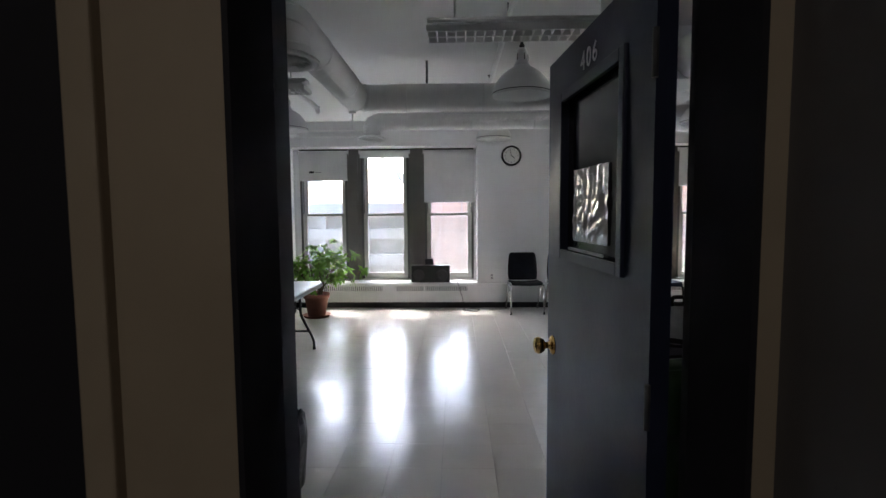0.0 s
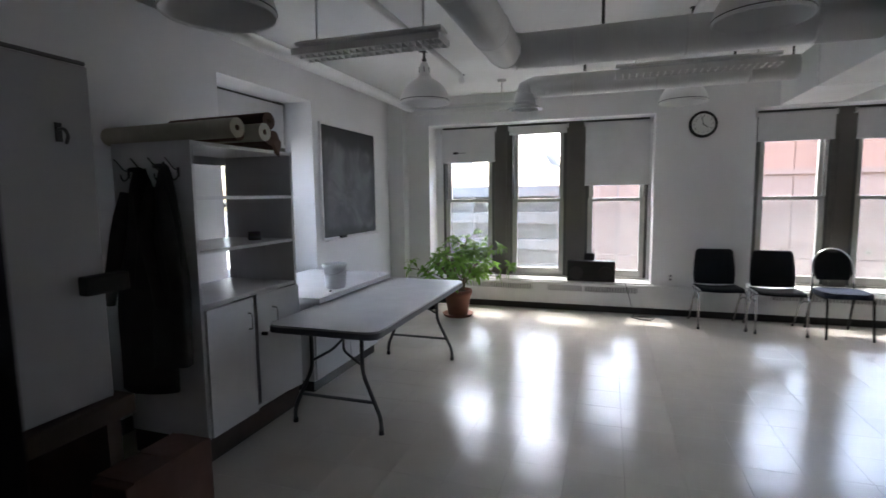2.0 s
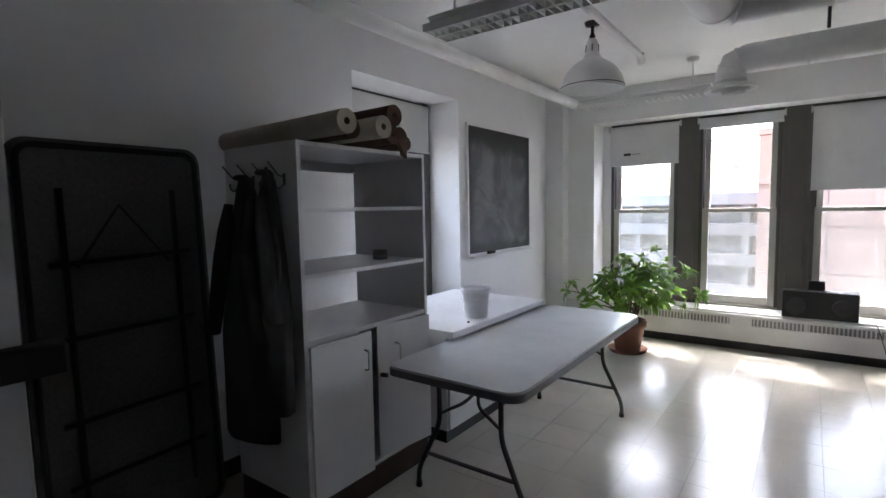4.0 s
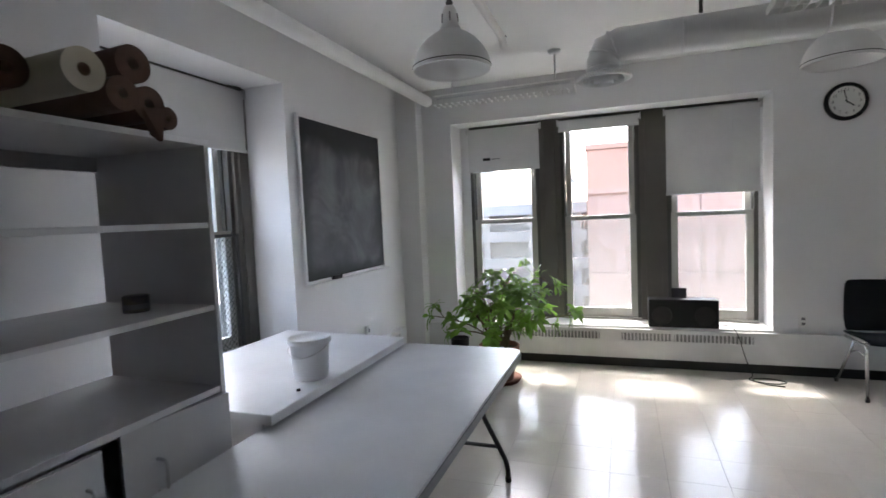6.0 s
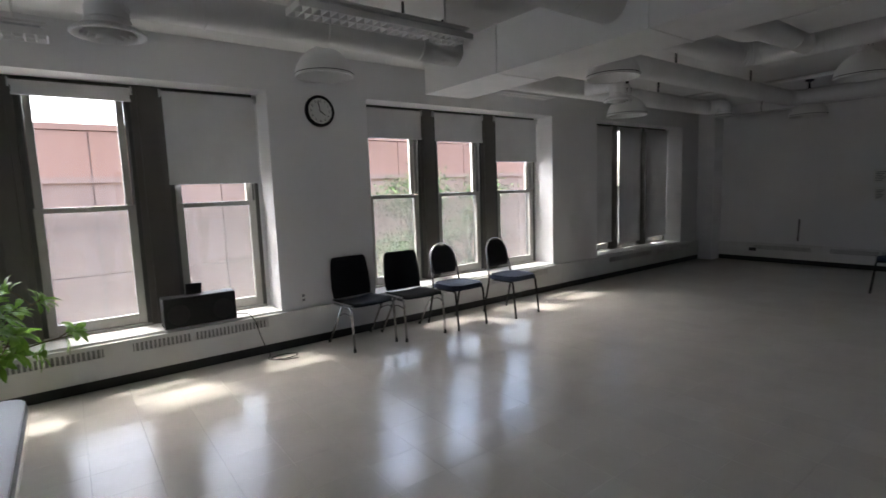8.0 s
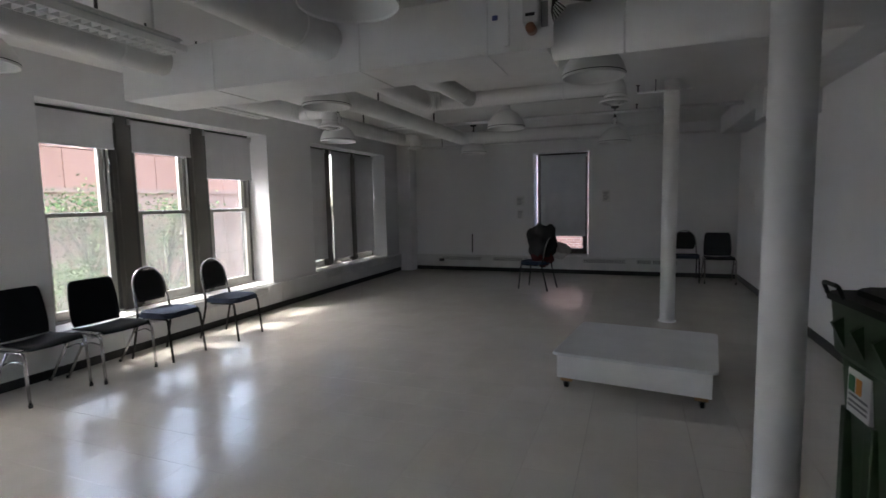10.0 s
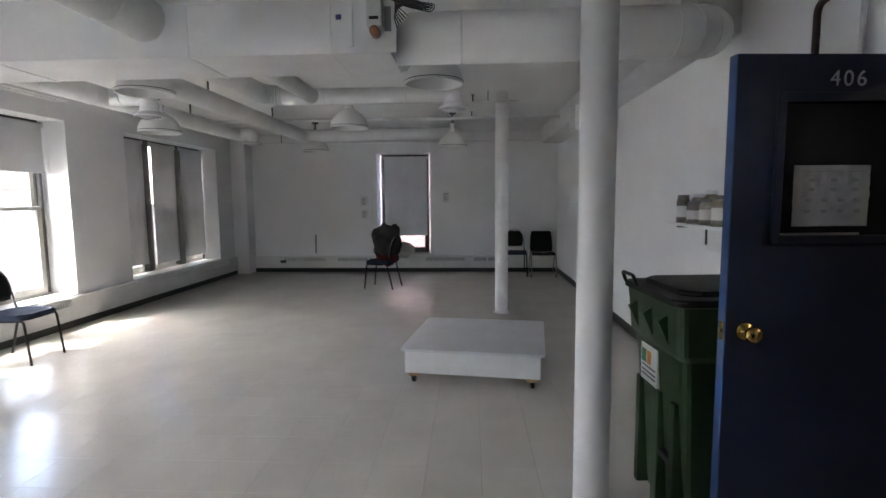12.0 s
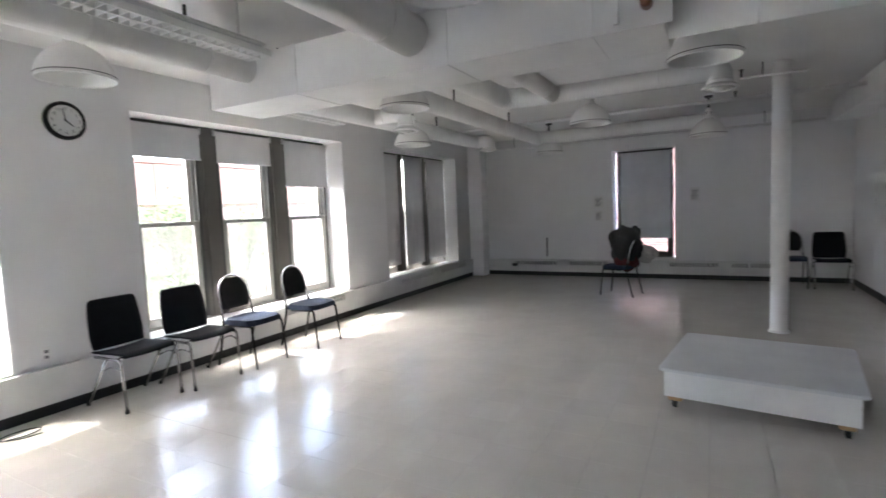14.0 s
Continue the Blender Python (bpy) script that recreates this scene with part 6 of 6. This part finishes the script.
pipe("conduit", [(0.47, YS + 0.03, 1.9), (0.47, YS + 0.03, 2.50)], 0.012, M_ALU, "grey steel conduit on the wall")
th = thing("pipe_clamp", pose(0.44, YS + 0.06, 2.45), "black iron pipe coupling on the riser", "pipe fitting")
bm = B()
tube(bm, [(-0.05, 0, 0.012), (0.03, 0, -0.012)], 0.026, 12)
part("coupling", bm, M_BLACKPL, th)

# ---- outside ----
GZ = -13.0
bm = B()
box(bm, -400, YN + 3.0, GZ - 1, 400, 600, GZ)
box(bm, -400, -300, GZ - 1, -6.0, YN + 3.0, GZ)
box(bm, 12.0, -300, GZ - 1, 400, YN + 3.0, GZ)
piece("ground", bm, M_ASPHALT, "grey street far below", "ground", "structure")
ob_ = thing("orange_building", pose(-3.9, 44, GZ, 0, 0, 0), "large orange panelled building across the street", "building", kind="structure")
bm = B()
box(bm, 0.05, 0.25, 0, 60, 25, 19.15)
part("core", bm, M_MORTAR, ob_)
top = B()
low = B()
for i in range(15):
    for j in range(6):
        z0_, z1_ = j * 3.2, j * 3.2 + 3.15
        box(low if j < 5 else top, i * 4.0 + 0.03, 0.0, z0_, i * 4.0 + 3.97, 0.25, z1_)
part("upper_panels", top, M_ORANGE, ob_)
part("lower_panels", low, M_BEIGE, ob_)
bm = B()
box(bm, 0.0, -0.2, 15.75, 60, 0.0, 16.15)
part("ledge_band", bm, M_BEIGE, ob_)
bm = B()
for j in range(6):
    for i in range(6):
        box(bm, -0.02, 0.3 + i * 4.0, j * 3.2, 0.05, 4.2 + i * 4.0, j * 3.2 + 3.15)
part("side_panels", bm, M_ORANGE, ob_)
bm = B()
box(bm, -0.1, -0.1, 19.2, 60.1, 25, 19.6)
part("parapet", bm, M_ORANGE, ob_)
ga_ = thing("parking_garage", pose(-48, 60, GZ), "pale concrete parking garage with open decks", "building", kind="structure")
for j in range(5):
    bm = B()
    box(bm, 0, 0, j * 3.1 + 1.9, 43, 30, j * 3.1 + 3.1)
    part("deck", bm, M_GREY, ga_)
# solid box in a darker tone, standing for the shade between the decks
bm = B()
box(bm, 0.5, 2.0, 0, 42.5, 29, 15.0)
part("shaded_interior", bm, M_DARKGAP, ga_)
for i in range(9):
    bm = B()
    box(bm, i * 5.2 + 0.1, 0.2, 0, i * 5.2 + 0.7, 1.0, 15.3)
    part("column", bm, M_GREY, ga_)
gl = thing("glass_roof", pose(-8.8, 70, GZ), "arched glass roof with pale steel ribs", "building", kind="structure")
for i in range(6):
    bm = B()
    tube(bm, [(-7 + 9 * math.sin(radians(a)), i * 3.0, 13 + 11 * math.cos(radians(a))) for a in range(-60, 61, 12)], 0.12, 6)
    part("rib", bm, M_GREY, gl)
for a in range(-60, 61, 20):
    bm = B()
    tube(bm, [(-7 + 9 * math.sin(radians(a)), 0, 13 + 11 * math.cos(radians(a))), (-7 + 9 * math.sin(radians(a)), 15, 13 + 11 * math.cos(radians(a)))], 0.1, 6)
    part("purlin", bm, M_GREY, gl)
bm = B()
vs = [[bm.verts.new((-7 + 8.9 * math.sin(radians(a)), y, 13 + 10.9 * math.cos(radians(a)))) for y in (0, 15)] for a in range(-60, 61, 12)]
for a, b in zip(vs, vs[1:]):
    bm.faces.new((a[0], a[1], b[1], b[0]))
part("glazing", bm, mat("pale_glass", (0.45, 0.5, 0.53), rough=0.15, scale=0.5), gl)
# brick wall seen from the east window
bw_ = thing("brick_building", pose(XE + 6.0, -2, GZ), "red brick neighbouring wall outside the east window", "building", kind="structure")
# carried up past its real top to block sky light mirrored in the floor
bm = B()
box(bm, 0.02, 0, 0, 8, 14, 17.2)
part("core", bm, M_MORTAR, bw_)
bm = B()
for j in range(64):
    zz = 12.2 + j * 0.075
    for i in range(20):
        yy = 4.0 + i * 0.225 + (0.11 if j % 2 else 0)
        box(bm, 0.0, yy, zz, 0.02, yy + 0.205, zz + 0.058)
tagged(part("bricks", bm, M_BRICK, bw_), kind="stuff")
wb_ = thing("west_building", pose(-28, -10, GZ), "pale concrete building beyond the side window", "building", kind="structure")
bm = B()
box(bm, 0, 0, 0, 12, 40, 11.5)
part("wall", bm, M_GREY, wb_)
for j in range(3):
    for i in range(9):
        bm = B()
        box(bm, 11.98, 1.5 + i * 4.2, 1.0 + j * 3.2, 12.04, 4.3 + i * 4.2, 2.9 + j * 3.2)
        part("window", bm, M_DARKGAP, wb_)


def tree(x, y, h, r, seed):
    th = thing("street_tree", pose(x, y, GZ), "leafy green street tree", "tree", "street trees")
    rg = random.Random(seed)
    bm = B()
    tube(bm, [(0, 0, 0), (0.1, 0.1, h * 0.4), (0.0, 0.2, h * 0.8)], [0.28, 0.2, 0.08], 10)
    cl = []
    for i in range(26):
        a, b = rg.uniform(0, 6.28), rg.uniform(0.45, 0.92)
        e = Vector((math.cos(a) * r * rg.uniform(0.3, 0.95), math.sin(a) * r * rg.uniform(0.3, 0.95), h * b + rg.uniform(0, 1)))
        tube(bm, [(0, 0.1, h * b * 0.75), e * 0.6 + Vector((0, 0, h * b * 0.32)), e], [0.07, 0.045, 0.02], 5)
        cl.append(e)
    part("trunk", bm, M_BARK, th)
    vs, fs = [], []
    for c in cl:
        for _ in range(140):
            d = Vector((rg.gauss(0, 0.75), rg.gauss(0, 0.75), rg.gauss(0, 0.6)))
            p = c + d
            n = Vector((rg.gauss(0, 1), rg.gauss(0, 1), rg.gauss(0, 1))).normalized()
            t = n.orthogonal().normalized()
            s = rg.uniform(0.07, 0.14)
            k = len(vs)
            vs += [p + t * s, p + n.cross(t) * s * 0.6, p - t * s, p - n.cross(t) * s * 0.6]
            fs.append((k, k + 1, k + 2, k + 3))
    me = bpy.data.meshes.new("crown")
    me.from_pydata([tuple(v) for v in vs], [], fs)
    me.materials.append(M_TREE)
    o = new("crown", me)
    o.parent = th
    return th


tree(16.6, 34, 11.5, 2.4, 1)
tree(20.3, 36, 16.0, 3.2, 2)
tree(26.0, 36, 15.5, 3.2, 3)

# ---- floor tiles ----
TS = 0.3048
rng = random.Random(11)


def tile_data(name):
    bm = B()
    h = TS / 2 - 0.0003
    lo = [bm.verts.new((x, y, -0.006)) for x, y in ((-h, -h), (h, -h), (h, h), (-h, h))]
    hi = [bm.verts.new((x, y, 0.0)) for x, y in ((-h + 0.0005, -h + 0.0005), (h - 0.0005, -h + 0.0005), (h - 0.0005, h - 0.0005), (-h + 0.0005, h - 0.0005))]
    bm.faces.new(hi)
    for i in range(4):
        bm.faces.new((lo[i], lo[(i + 1) % 4], hi[(i + 1) % 4], hi[i]))
    return mesh(name, bm, M_TILE)


tiles = []
nx, ny = int((XE - XW) / TS) + 1, int((YN - 1.0) / TS) + 1
td = tile_data("tile")
rest_v, rest_f = [], []
for i in range(nx):
    for j in range(ny):
        x, y = XW + (i + 0.5) * TS, YN - (j + 0.5) * TS
        if x + TS / 2 > XE + 0.1:
            continue
        ax, ay = rng.gauss(0, 0.0004), rng.gauss(0, 0.0004)
        if -2.7 < x < 1.9 and 1.9 < y < 7.8 and len(tiles) < 300:
            o = new("tile", td)
            o.parent = floor
            o.matrix_local = Matrix.Translation((x, y, 0)) @ Euler((ax, ay, 0)).to_matrix().to_4x4()
            tiles.append(o)
        else:
            k = len(rest_v)
            h = TS / 2 - 0.0004
            for sx, sy in ((-1, -1), (1, -1), (1, 1), (-1, 1)):
                rest_v.append((x + sx * h, y + sy * h, sx * h * ay * -1 + sy * h * ax))
            for sx, sy in ((-1, -1), (1, -1), (1, 1), (-1, 1)):
                rest_v.append((x + sx * h, y + sy * h, -0.006))
            rest_f.append((k, k + 1, k + 2, k + 3))
            for a in range(4):
                rest_f.append((k + 4 + a, k + 4 + (a + 1) % 4, k + (a + 1) % 4, k + a))
me = bpy.data.meshes.new("tile_field")
me.from_pydata(rest_v, [], rest_f)
me.materials.append(M_TILE)
tf = new("tile_field", me)
tf.parent = floor
tagged(tf, kind="stuff")
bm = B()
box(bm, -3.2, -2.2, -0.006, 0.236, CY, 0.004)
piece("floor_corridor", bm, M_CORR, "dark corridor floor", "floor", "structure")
